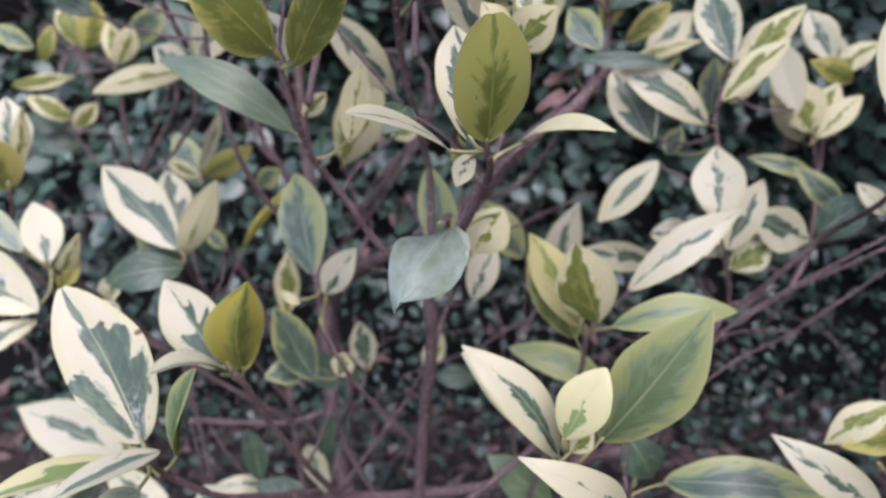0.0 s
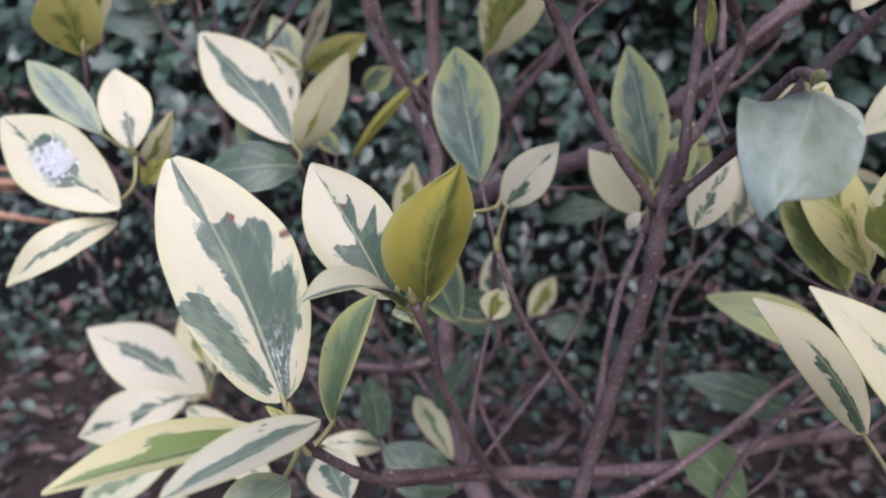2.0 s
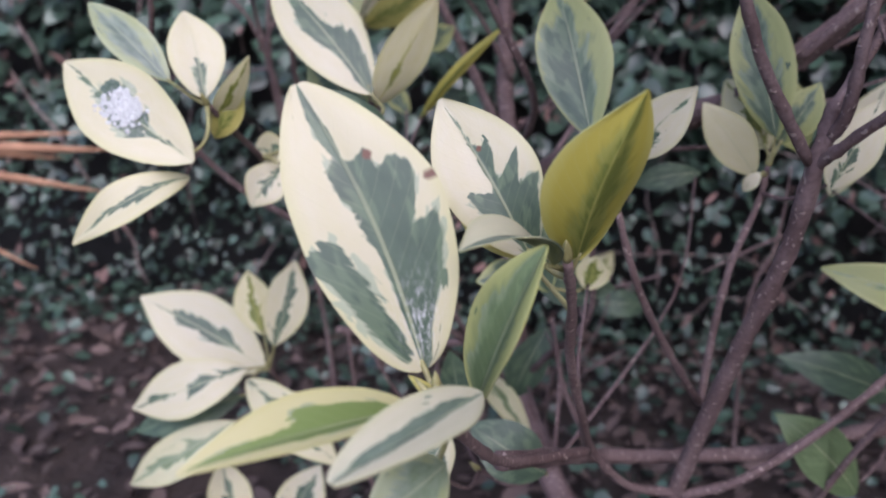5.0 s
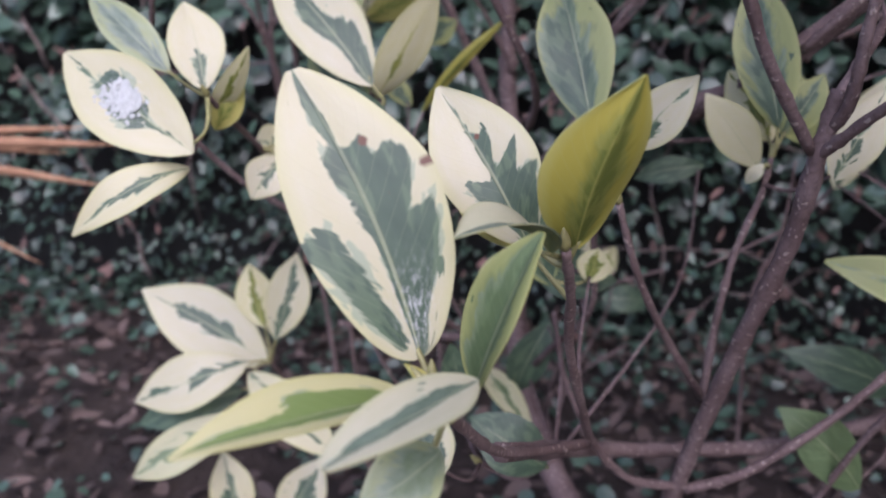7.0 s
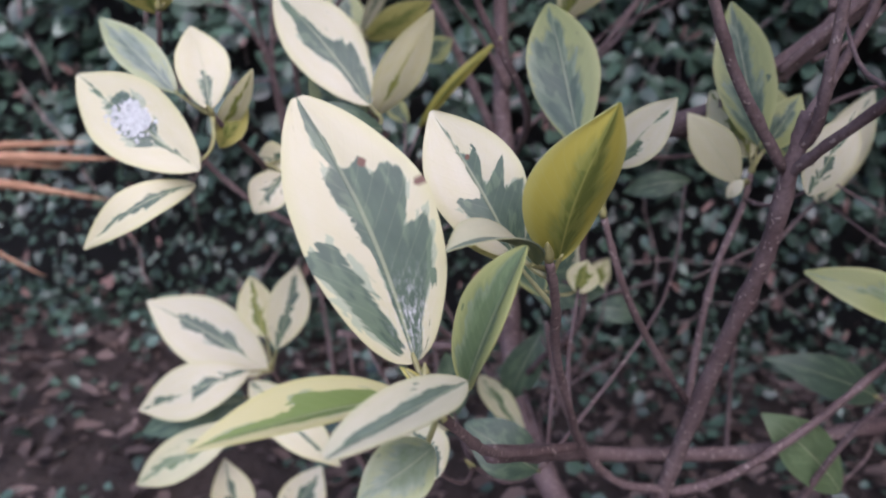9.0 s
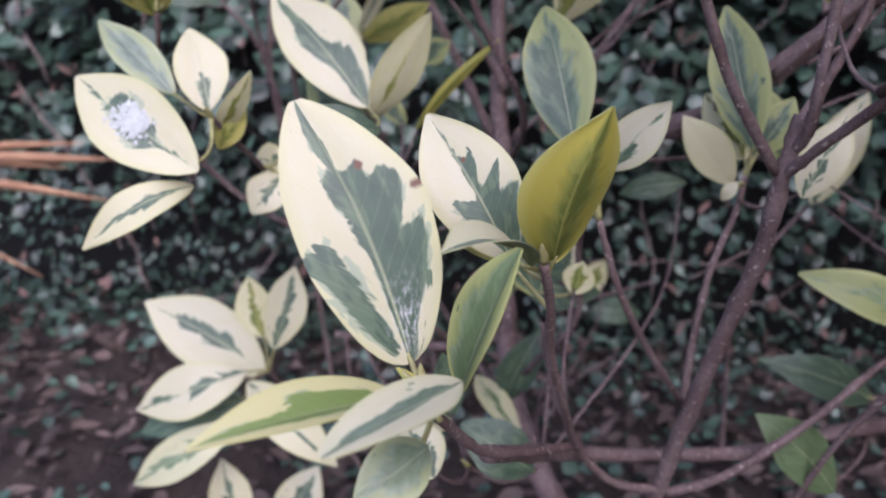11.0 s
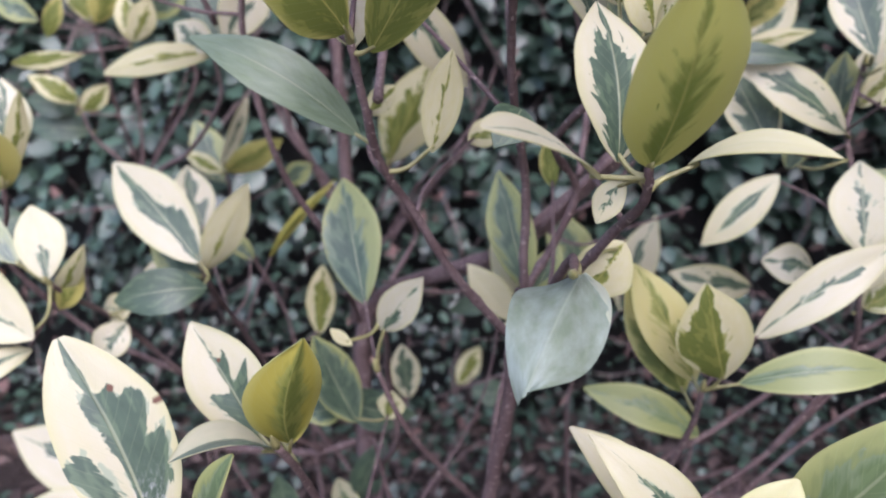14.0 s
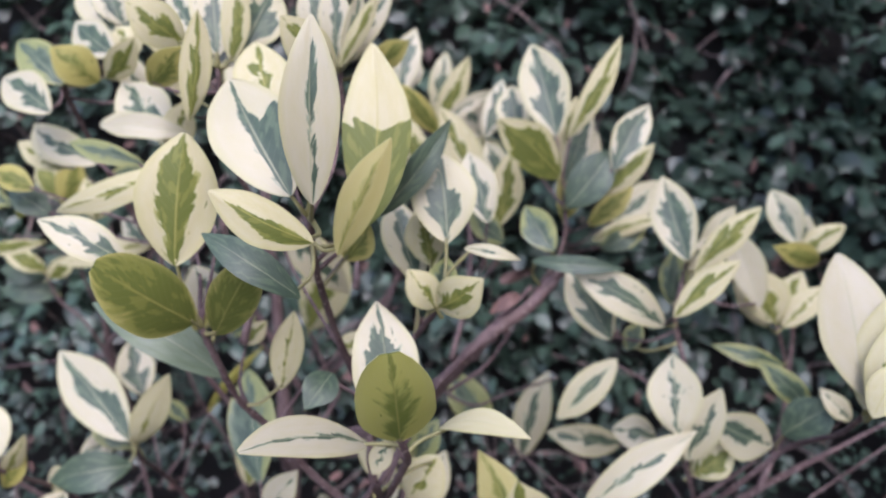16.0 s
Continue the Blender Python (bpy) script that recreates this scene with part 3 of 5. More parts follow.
branch([(-0.0313, 0.7500, 0.6157), (-0.0589, 0.8000, 0.5639), (-0.0957, 0.8400, 0.5197)], 0.0010, 0.0018, False)
branch([(-0.2234, 0.8000, 0.6437), (-0.2014, 0.8000, 0.5950), (-0.1760, 0.8200, 0.5617), (-0.1491, 0.8400, 0.5130)], 0.0012, 0.0022, False)
branch([(-0.3510, 0.9500, 0.6638), (-0.3686, 0.9600, 0.6279), (-0.4086, 0.9800, 0.5598)], 0.0010, 0.0015, False)
branch([(0.1017, 0.6600, 0.6125), (0.0741, 0.6600, 0.5750), (0.0426, 0.6400, 0.5590)], 0.0012, 0.0020, False)
branch([(0.0925, 0.7000, 0.6163), (0.0577, 0.6800, 0.5772), (0.0278, 0.6400, 0.5461)], 0.0012, 0.0020, False)
branch([(0.0669, 0.6200, 0.6075), (0.0831, 0.6200, 0.6264), (0.1117, 0.6200, 0.6558)], 0.0012, 0.0022, False)
branch([(0.1442, 0.6760, 0.5609), (0.0997, 0.7000, 0.5377), (0.0627, 0.7200, 0.5184), (0.0162, 0.7500, 0.5378)], 0.0010, 0.0016, False)
branch([(-0.0387, 0.8500, 0.5960), (-0.0814, 0.8600, 0.5492), (-0.1151, 0.8800, 0.4922)], 0.0010, 0.0016, False)
branch([(-0.0972, 0.6200, 0.5083), (-0.0542, 0.6600, 0.4894), (-0.0083, 0.6800, 0.4889)], 0.0010, 0.0016, False)
branch([(-0.0266, 0.8600, 0.6089), (-0.0538, 0.8700, 0.5690), (-0.0867, 0.8800, 0.5301), (-0.1095, 0.9000, 0.4942)], 0.0010, 0.0016, False)
branch([(-0.0199, 0.8800, 0.6690), (-0.0292, 0.8800, 0.5927), (-0.0656, 0.8800, 0.5492), (-0.0902, 0.8900, 0.5158)], 0.0010, 0.0016, False)
branch([(-0.0001, 0.9000, 0.6902), (-0.0132, 0.9000, 0.6399), (-0.0352, 0.8900, 0.5977), (-0.0753, 0.8900, 0.5538)], 0.0009, 0.0014, False)
branch([(-0.1215, 0.8400, 0.5238), (-0.1112, 0.8400, 0.5535), (-0.0857, 0.8400, 0.5944), (-0.0801, 0.8400, 0.6059)], 0.0012, 0.0018, False)
branch([(0.1301, 0.8000, 0.4417), (0.0937, 0.8000, 0.3828), (0.0799, 0.8000, 0.3403), (0.0816, 0.8000, 0.2780), (0.0922, 0.8000, 0.1724)], 0.0016, 0.0022, False)
branch([(0.0335, 0.8000, 0.3571), (0.0767, 0.8000, 0.3852), (0.1034, 0.8000, 0.4007)], 0.0010, 0.0016, False)
branch([(0.0932, 0.8000, 0.4576), (0.0941, 0.8000, 0.4121), (0.0913, 0.8000, 0.3768)], 0.0010, 0.0016, False)
branch([(-0.0150, 1.0000, 0.2789), (-0.0167, 1.0000, 0.2234), (-0.0409, 1.0000, 0.1571), (-0.0622, 1.0000, 0.0884)], 0.0010, 0.0016, False)
branch([(-0.2652, 0.7500, 0.2985), (-0.2456, 0.7500, 0.2571), (-0.2168, 0.7600, 0.2083), (-0.1951, 0.7600, 0.1753)], 0.0012, 0.0018, False)
branch([(-0.2707, 0.7200, 0.3075), (-0.2670, 0.7300, 0.2498), (-0.2628, 0.7400, 0.1868)], 0.0012, 0.0018, False)
branch([(-0.2957, 0.7800, 0.2808), (-0.2172, 0.7800, 0.2772), (-0.1724, 0.7800, 0.2793), (-0.1289, 0.7900, 0.2902)], 0.0032, 0.0042, False)
branch([(-0.0610, 0.9500, 0.2640), (-0.0207, 0.9500, 0.2804), (0.0322, 0.9500, 0.3009)], 0.0010, 0.0016, False)
branch([(-0.0839, 0.9500, 0.1242), (-0.0361, 0.9500, 0.1742), (0.0042, 0.9500, 0.2070)], 0.0010, 0.0016, False)

# leafy twigs
twig = branch([(-0.1620, 0.3620, 0.4560), (-0.1599, 0.3650, 0.4487), (-0.1503, 0.3900, 0.4234), (-0.1395, 0.4200, 0.3978), (-0.1197, 0.4600, 0.3744), (-0.0938, 0.5000, 0.3550)], 0.0017, 0.0027)
leaf(twig, (-0.1667, 0.3692, 0.4624), (-0.2115, 0.3858, 0.5463), (0.19, -0.93, 0.32), 0.0440, 'F', 0.50, 0.03, dust=1.0, scars=((.705, .375, .028), (.568, .94, .030)), isle=(.10, -.42, .45, -.80, .052), jag=.15, root=.52, blunt=.35, lean=.04, twist=.05, wave=.012, fold=.10, slant=.25, grid=(44, 16),
     left=((0, 0), (.30, 0), (.37, .05), (.42, .22), (.46, .22), (.50, .1), (.54, .33), (.62, .4), (.66, .2), (.735, .13), (.76, .22), (.82, .33), (.92, .25), (1, 0)),
     right=((0, .5), (.06, .65), (.1, .85), (.25, .98), (.30, .65), (.335, .5), (.37, .75), (.42, .9), (.47, .8), (.52, .75), (.55, .48), (.6, .5), (.65, .38), (.68, .12), (.72, -.05), (1, -.05)))
bud(twig, (-0.1600, 0.3580, 0.4550), (-0.0097, 0.0020, 0.0100), 1.3)
leaf(twig, (-0.1675, 0.3544, 0.4562), (-0.2140, 0.3010, 0.4690), (0.20, -0.20, 0.95), 0.0185, 'F', 0.50, 0.05, fold=.6, fresh=.9, jag=.2, lean=-.02, twist=0.0, wave=.02, slant=.2, grid=(36, 16),
     left=(.5, .6, .5, .35, 0), right=((0, .3), (.1, .5), (.2, .6), (.35, .55), (.48, .65), (.54, .3), (.65, .25), (.78, .35), (.9, .25), (1, 0)))
leaf(twig, (-0.1480, 0.3470, 0.4680), (-0.1790, 0.2990, 0.4690), (0.30, -0.10, 0.95), 0.0150, 'F', 0.50, 0.05, via=(-0.1625, 0.3240, 0.4715), turned=(-0.1, -0.45, 0.89), fold=.35, blunt=1.4, grey_sheen=.25, jag=.3, root=.75, twist=-0.3, wave=.03, slant=.2, grid=(32, 16),
     left=(.0, .1, .2, .2, .1), right=(.25, .35, .4, .35, .1))
leaf(twig, (-0.1493, 0.3743, 0.4511), (-0.1349, 0.3644, 0.5068), (-0.74, -0.57, 0.36), 0.0240, 'G', 0.90, 0.04, fold=.5, fresh=.3, lean=.03, jag=.5, twist=0.0, grid=(24, 12), left=(.8, .8, .75, .65, .4), right=(.5, .55, .5, .4, .2))
leaf(twig, (-0.1568, 0.3400, 0.4490), (-0.1746, 0.3200, 0.4435), (0.40, -0.56, 0.73), 0.0180, 'G', 0.60, 0.10, fresh=.4, grey_sheen=.4)
leaf(twig, (-0.1601, 0.3600, 0.4527), (-0.1696, 0.3600, 0.4650), (-0.71, 0.45, -0.55), 0.0049, 'U', 0.20, -0.10)
twig = branch([(-0.1238, 0.4000, 0.4915), (-0.1184, 0.4200, 0.4680), (-0.1135, 0.4500, 0.4309), (-0.1002, 0.4900, 0.3818), (-0.0862, 0.5300, 0.3364), (-0.0565, 0.5600, 0.2948), (-0.0177, 0.5800, 0.2792)], 0.0017, 0.0029)
leaf(twig, (-0.1353, 0.4165, 0.4866), (-0.1723, 0.4304, 0.5390), (-0.06, -0.93, 0.37), 0.0345, 'F', 0.45, 0.04, scars=((.65, .125, .026),), jag=.15, lean=.02, twist=.05, wave=.015, fold=.12, blunt=.3, slant=.3, grid=(40, 16),
     left=((0, .3), (.09, .55), (.2, .66), (.3, .66), (.35, .2), (.4, -.05), (.6, -.05), (.68, .1), (.75, 0), (1, 0)),
     right=((0, .95), (.12, 1.0), (.21, .6), (.26, .52), (.30, .82), (.335, .95), (.36, .6), (.40, .18), (.45, .2), (.5, .4), (.57, .45), (.62, .1), (.7, 0), (.85, .1), (1, 0)))
leaf(twig, (-0.1198, 0.4090, 0.4890), (-0.1062, 0.3805, 0.5480), (-0.40, 0.84, 0.36), 0.0335, 'Y', 0.35, -0.06, fold=.32, lean=.09, jag=.6, twist=0.0, root=.6, grid=(24, 12), left=(.6, .65, .5, .3), right=(.25, .3, .25, .1))
leaf(twig, (-0.1280, 0.4020, 0.4885), (-0.1560, 0.3630, 0.5090), (-0.10, -0.32, 0.94), 0.0235, 'F', 0.05, 0.10, fold=.38, grey_sheen=.3, blunt=.2, jag=.3, twist=.1, wave=.05, grid=(28, 14), left=(1.2, 1.2, 1.1, .8), right=(-.3, -.3, -.3, -.3))
leaf(twig, (-0.1357, 0.4450, 0.4760), (-0.1660, 0.4520, 0.5070), (-0.06, 0.89, -0.45), 0.0208, 'U', 0.50, -0.10)
leaf(twig, (-0.0913, 0.6000, 0.4071), (-0.0868, 0.6000, 0.4298), (0.18, 0.98, -0.04), 0.0211, 'K', 0.50, -0.00)
twig = branch([(-0.0903, 0.5200, 0.4788), (-0.0741, 0.5300, 0.4380), (-0.0489, 0.5550, 0.3933), (-0.0158, 0.5850, 0.3436)], 0.0017, 0.0024)
leaf(twig, (-0.0886, 0.5235, 0.5047), (-0.0640, 0.5100, 0.5420), (-0.05, -0.95, 0.30), 0.0230, 'F', 0.15, 0.04, fold=.1, jag=.6, skew=.12, left=(.1, -.1, -.3, -.3), right=(.55, .45, -.05, .3))
leaf(twig, (-0.1031, 0.5600, 0.5095), (-0.1262, 0.6100, 0.5870), (-0.21, -0.85, 0.49), 0.0388, 'G', 0.75, 0.04)
twig = branch([(-0.0895, 0.5300, 0.5115), (-0.0885, 0.5600, 0.4825), (-0.0908, 0.6000, 0.4423), (-0.0850, 0.6200, 0.3809), (-0.1050, 0.6800, 0.3200), (-0.1200, 0.7500, 0.2600)], 0.0017, 0.0027)
leaf(twig, (-0.1034, 0.5000, 0.5032), (-0.1164, 0.5000, 0.5130), (-0.15, 0.97, -0.19), 0.0070, 'K', 0.05, -0.00, left=(-.3,-.3,-.3,-.3), right=(-.3,-.3,-.3,-.3))
leaf(twig, (-0.1139, 0.6000, 0.4035), (-0.1456, 0.6000, 0.4715), (0.44, -0.87, 0.20), 0.0341, 'G', 1.00, 0.00)
leaf(twig, (-0.1272, 0.6300, 0.4100), (-0.0730, 0.6100, 0.4042), (-0.33, -0.94, 0.11), 0.0328, 'H', 1.50, 0.10, left=(2,2,2,1.5), right=(2,2,2,1.5))
leaf(twig, (-0.1276, 0.6300, 0.4017), (-0.1592, 0.6100, 0.4042), (0.44, -0.61, 0.66), 0.0247, 'G', 0.80, 0.10)
leaf(twig, (-0.0834, 0.7500, 0.3544), (-0.0914, 0.7500, 0.4097), (0.16, -0.99, 0.02), 0.0278, 'F', 0.50, 0.00)
twig = branch([(-0.2367, 0.6300, 0.5145), (-0.2345, 0.6500, 0.4892), (-0.2349, 0.7000, 0.4494), (-0.2117, 0.7800, 0.3488), (-0.1576, 0.8200, 0.2457), (-0.1250, 0.7700, 0.2300)], 0.0017, 0.0027)
leaf(twig, (-0.2351, 0.6250, 0.5174), (-0.3096, 0.6550, 0.5886), (0.04, -0.90, 0.43), 0.0450, 'F', 0.40, 0.04, jag=.4, fold=.08, lean=.02, slant=.2, grid=(28, 12), left=(.25, .15, .35, .45, .3, .1), right=(.75, .8, .3, .1, .1, .0))
leaf(twig, (-0.2349, 0.6350, 0.5086), (-0.1945, 0.6150, 0.5773), (-0.19, 0.91, 0.37), 0.0270, 'K', 0.18, -0.05, jag=.35, fold=.1, left=(-.1, .05, -.1, -.3), right=(-.05, .12, .0, -.3))
leaf(twig, (-0.2218, 0.6000, 0.5059), (-0.2816, 0.5800, 0.5001), (0.26, -0.89, 0.36), 0.0319, 'H', 1.50, 0.12, left=(2,2,2,1.5), right=(2,2,2,1.5))
leaf(twig, (-0.2386, 0.6500, 0.5023), (-0.2891, 0.6700, 0.5326), (-0.09, -0.89, 0.44), 0.0354, 'G', 0.70, 0.00)
leaf(twig, (-0.2711, 0.7400, 0.5189), (-0.2907, 0.7600, 0.5731), (0.35, -0.83, 0.43), 0.0363, 'F', 0.50, 0.00)
leaf(twig, (-0.2630, 0.6700, 0.5042), (-0.2931, 0.6500, 0.4931), (0.43, -0.84, 0.34), 0.0234, 'F', 0.30, 0.00)
leaf(twig, (-0.2258, 0.7950, 0.4800), (-0.1573, 0.7650, 0.5602), (0.14, 0.96, 0.24), 0.0100, 'Y', 0.30, -0.10, fold=.5, lean=.04)
leaf(twig, (-0.2267, 0.7400, 0.4921), (-0.2484, 0.7400, 0.5154), (0.21, -0.96, 0.19), 0.0162, 'G', 0.60, 0.00)
leaf(twig, (-0.1694, 0.7500, 0.4175), (-0.1648, 0.7500, 0.4863), (-0.16, 0.99, 0.01), 0.0265, 'K', 0.60, -0.00)
twig = branch([(-0.2925, 0.8800, 0.5565), (-0.2926, 0.9000, 0.5187), (-0.2793, 0.9200, 0.4525), (-0.2458, 0.9500, 0.3647), (-0.2200, 0.9700, 0.2000), (-0.2000, 0.9700, 0.0000)], 0.0017, 0.0027)
leaf(twig, (-0.3019, 0.8900, 0.5406), (-0.3342, 0.9100, 0.6045), (0.15, -0.92, 0.36), 0.0369, 'G', 0.70, 0.00)
leaf(twig, (-0.2974, 0.8800, 0.5592), (-0.2655, 0.8800, 0.6322), (0.50, -0.84, -0.22), 0.0158, 'F', 0.20, 0.05)
leaf(twig, (-0.2926, 0.8800, 0.5535), (-0.2266, 0.8600, 0.5897), (0.10, 0.93, 0.34), 0.0299, 'U', 0.30, -0.05)
leaf(twig, (-0.2900, 0.8600, 0.5548), (-0.3281, 0.8600, 0.5733), (-0.08, 0.98, -0.16), 0.0176, 'K', 0.60, -0.05)
leaf(twig, (-0.2458, 0.9500, 0.5321), (-0.2130, 0.9500, 0.5561), (0.03, -1.00, -0.04), 0.0262, 'G', 0.60, 0.00)
twig = branch([(-0.3235, 0.5800, 0.5106), (-0.3183, 0.6000, 0.4950), (-0.3080, 0.6500, 0.4580), (-0.2812, 0.7000, 0.3955), (-0.2200, 0.7400, 0.3300), (-0.1720, 0.7800, 0.2790)], 0.0017, 0.0027)
spotted_twig = twig
leaf(twig, (-0.3184, 0.5449, 0.4841), (-0.3990, 0.5625, 0.5337), (0.07, -0.89, 0.45), 0.0450, 'F', 0.12, 0.03, dust=1.2, spot=(.5, .05), isle=(.40, -.1, .62, .1, .09), jag=.4, fold=.15, left=(-.1, .1, .1, .1, .1, .0), right=(.1, .15, .0, .0, .05, .1))
leaf(twig, (-0.3253, 0.5800, 0.5143), (-0.3439, 0.6000, 0.5630), (0.30, -0.84, 0.46), 0.0315, 'F', 0.10, 0.03, left=(.25,.15,-.25,-.4), right=(.2,.15,-.25,-.4), jag=.6)
leaf(twig, (-0.3509, 0.5900, 0.5218), (-0.4093, 0.6100, 0.5659), (0.21, -0.76, 0.62), 0.0250, 'G', 0.70, 0.03, grey_sheen=.45)
leaf(twig, (-0.3250, 0.5530, 0.4735), (-0.3754, 0.5128, 0.4445), (0.23, -0.80, 0.55), 0.0235, 'F', 0.20, 0.12, fold=.2, wave=.05, jag=.5, left=(.2, .25, .2, -.1), right=(.1, .1, .05, -.2))
leaf(twig, (-0.3281, 0.5950, 0.4991), (-0.2960, 0.5750, 0.5367), (-0.26, 0.74, 0.62), 0.0141, 'K', 0.30, -0.10)
leaf(twig, (-0.3248, 0.5900, 0.4897), (-0.3059, 0.5900, 0.5177), (-0.21, 0.97, 0.14), 0.0169, 'U', 0.40, -0.10)
leaf(twig, (-0.2962, 0.6300, 0.4666), (-0.3110, 0.6100, 0.4434), (0.30, -0.81, 0.50), 0.0264, 'F', 0.25, 0.10)
leaf(twig, (-0.2953, 0.6400, 0.4764), (-0.3189, 0.6400, 0.4749), (-0.01, -0.99, 0.16), 0.0229, 'F', 0.20, 0.10)
twig = branch([(-0.3741, 0.6200, 0.5709), (-0.3798, 0.6300, 0.5498), (-0.3962, 0.6500, 0.5081), (-0.3500, 0.6800, 0.4400), (-0.2810, 0.7000, 0.3950)], 0.0017, 0.0026)
leaf(twig, (-0.3772, 0.6250, 0.5685), (-0.3746, 0.5950, 0.6171), (-0.56, 0.69, 0.46), 0.0413, 'U', 0.45, -0.05)
leaf(twig, (-0.3762, 0.6300, 0.5864), (-0.3856, 0.6500, 0.6498), (0.48, -0.82, 0.33), 0.0350, 'F', 0.30, 0.05)
leaf(twig, (-0.3699, 0.6250, 0.5788), (-0.3579, 0.6250, 0.6408), (-0.74, 0.66, 0.14), 0.0149, 'K', 0.30, -0.00)
twig = branch([(-0.4565, 0.9000, 0.6173), (-0.4474, 0.9100, 0.5832), (-0.4207, 0.9200, 0.5515), (-0.4023, 0.9500, 0.4814), (-0.3963, 0.9800, 0.3883), (-0.3600, 0.9800, 0.2000), (-0.3300, 0.9700, 0.0000)], 0.0017, 0.0029)
leaf(twig, (-0.4610, 0.9100, 0.6217), (-0.5043, 0.8900, 0.6499), (-0.49, 0.86, -0.15), 0.0245, 'K', 0.80, -0.08)
leaf(twig, (-0.4536, 0.9000, 0.6131), (-0.4233, 0.9000, 0.6410), (-0.21, 0.95, 0.23), 0.0229, 'K', 0.70, -0.08)
leaf(twig, (-0.4731, 0.9300, 0.6154), (-0.5217, 0.9100, 0.6234), (0.40, -0.90, 0.18), 0.0305, 'H', 1.50, 0.08, left=(2,2,2,1.5), right=(2,2,2,1.5))
leaf(twig, (-0.4643, 0.9400, 0.5886), (-0.5301, 0.9200, 0.5942), (0.30, -0.93, 0.21), 0.0325, 'H', 1.50, 0.10, left=(2,2,2,1.5), right=(2,2,2,1.5))
leaf(twig, (-0.5645, 0.9600, 0.4808), (-0.6214, 0.9400, 0.4741), (0.29, -0.92, 0.28), 0.0322, 'H', 1.50, 0.10, left=(2,2,2,1.5), right=(2,2,2,1.5))
twig = branch([(-0.4423, 0.9200, 0.7054), (-0.4394, 0.9300, 0.6635), (-0.4363, 0.9500, 0.6065), (-0.4353, 1.0000, 0.5266), (-0.4000, 0.9850, 0.4000)], 0.0017, 0.0026)
leaf(twig, (-0.4474, 0.9200, 0.7095), (-0.4636, 0.9200, 0.7650), (-0.39, 0.91, -0.11), 0.0290, 'K', 0.80, -0.06)
leaf(twig, (-0.4346, 0.9100, 0.7062), (-0.4181, 0.9100, 0.7612), (-0.56, 0.81, 0.17), 0.0333, 'U', 0.50, -0.06)
leaf(twig, (-0.4814, 0.8800, 0.7049), (-0.5279, 0.8800, 0.7305), (0.10, -0.98, 0.18), 0.0239, 'G', 0.60, 0.10)
leaf(twig, (-0.4733, 0.8800, 0.6888), (-0.4572, 0.8800, 0.7305), (-0.43, 0.89, 0.17), 0.0173, 'U', 1.20, -0.10)
twig = branch([(-0.3947, 0.9000, 0.6884), (-0.3965, 0.9100, 0.6496), (-0.4032, 0.9300, 0.5932), (-0.4100, 0.9500, 0.5000), (-0.4000, 0.9800, 0.4000)], 0.0017, 0.0026)
leaf(twig, (-0.3954, 0.9000, 0.6884), (-0.4010, 0.9000, 0.7368), (-0.39, 0.92, -0.05), 0.0244, 'K', 0.70, -0.06)
leaf(twig, (-0.3891, 0.8900, 0.6867), (-0.3675, 0.8900, 0.7314), (-0.48, 0.84, 0.23), 0.0273, 'K', 0.50, -0.06)
leaf(twig, (-0.3880, 0.9200, 0.7141), (-0.3395, 0.9200, 0.7559), (0.20, -0.95, -0.24), 0.0332, 'G', 0.80, 0.06)
leaf(twig, (-0.4667, 0.8000, 0.6604), (-0.3985, 0.8000, 0.6700), (-0.01, 1.00, 0.09), 0.0159, 'K', 0.80, -0.08)
twig = branch([(-0.2631, 0.7650, 0.6725), (-0.2635, 0.7800, 0.6321), (-0.3018, 0.8000, 0.5826), (-0.3525, 0.8400, 0.5464), (-0.3600, 0.9000, 0.4500), (-0.3850, 0.9700, 0.3500)], 0.0017, 0.0027)
leaf(twig, (-0.2643, 0.7650, 0.6725), (-0.3506, 0.7350, 0.6563), (-0.28, 0.93, -0.23), 0.0249, 'K', 0.12, -0.14)
leaf(twig, (-0.2612, 0.7600, 0.6746), (-0.2950, 0.7600, 0.6991), (0.10, -0.98, 0.14), 0.0299, 'F', 0.60, 0.06)
leaf(twig, (-0.2567, 0.7700, 0.6794), (-0.2851, 0.7900, 0.7476), (0.18, -0.92, 0.35), 0.0364, 'H', 1.50, 0.04, left=(2,2,2,1.5), right=(2,2,2,1.5))
leaf(twig, (-0.2535, 0.7700, 0.6840), (-0.2258, 0.7900, 0.7532), (0.38, -0.92, 0.11), 0.0410, 'F', 0.15, 0.06)
twig = branch([(-0.3336, 0.7000, 0.2770), (-0.3260, 0.7200, 0.2454), (-0.3123, 0.7600, 0.1886), (-0.2763, 0.8000, 0.1284), (-0.2000, 0.7600, 0.0000)], 0.0017, 0.0026)
leaf(twig, (-0.3394, 0.7050, 0.2728), (-0.4462, 0.7050, 0.3308), (0.26, -0.84, 0.48), 0.0575, 'F', 0.35, 0.04, left=(-.3,.08,.2,-.3), right=(-.3,.25,.3,-.3), jag=.5)
leaf(twig, (-0.3514, 0.6950, 0.2777), (-0.4423, 0.6650, 0.2485), (0.06, -0.79, 0.62), 0.0462, 'F', 0.25, 0.10)
leaf(twig, (-0.3256, 0.6900, 0.3034), (-0.3129, 0.7100, 0.3712), (0.27, -0.94, 0.23), 0.0346, 'F', 0.50, 0.04)
leaf(twig, (-0.3412, 0.7100, 0.3031), (-0.3615, 0.7300, 0.3513), (-0.29, 0.83, -0.47), 0.0312, 'K', 0.30, -0.00)
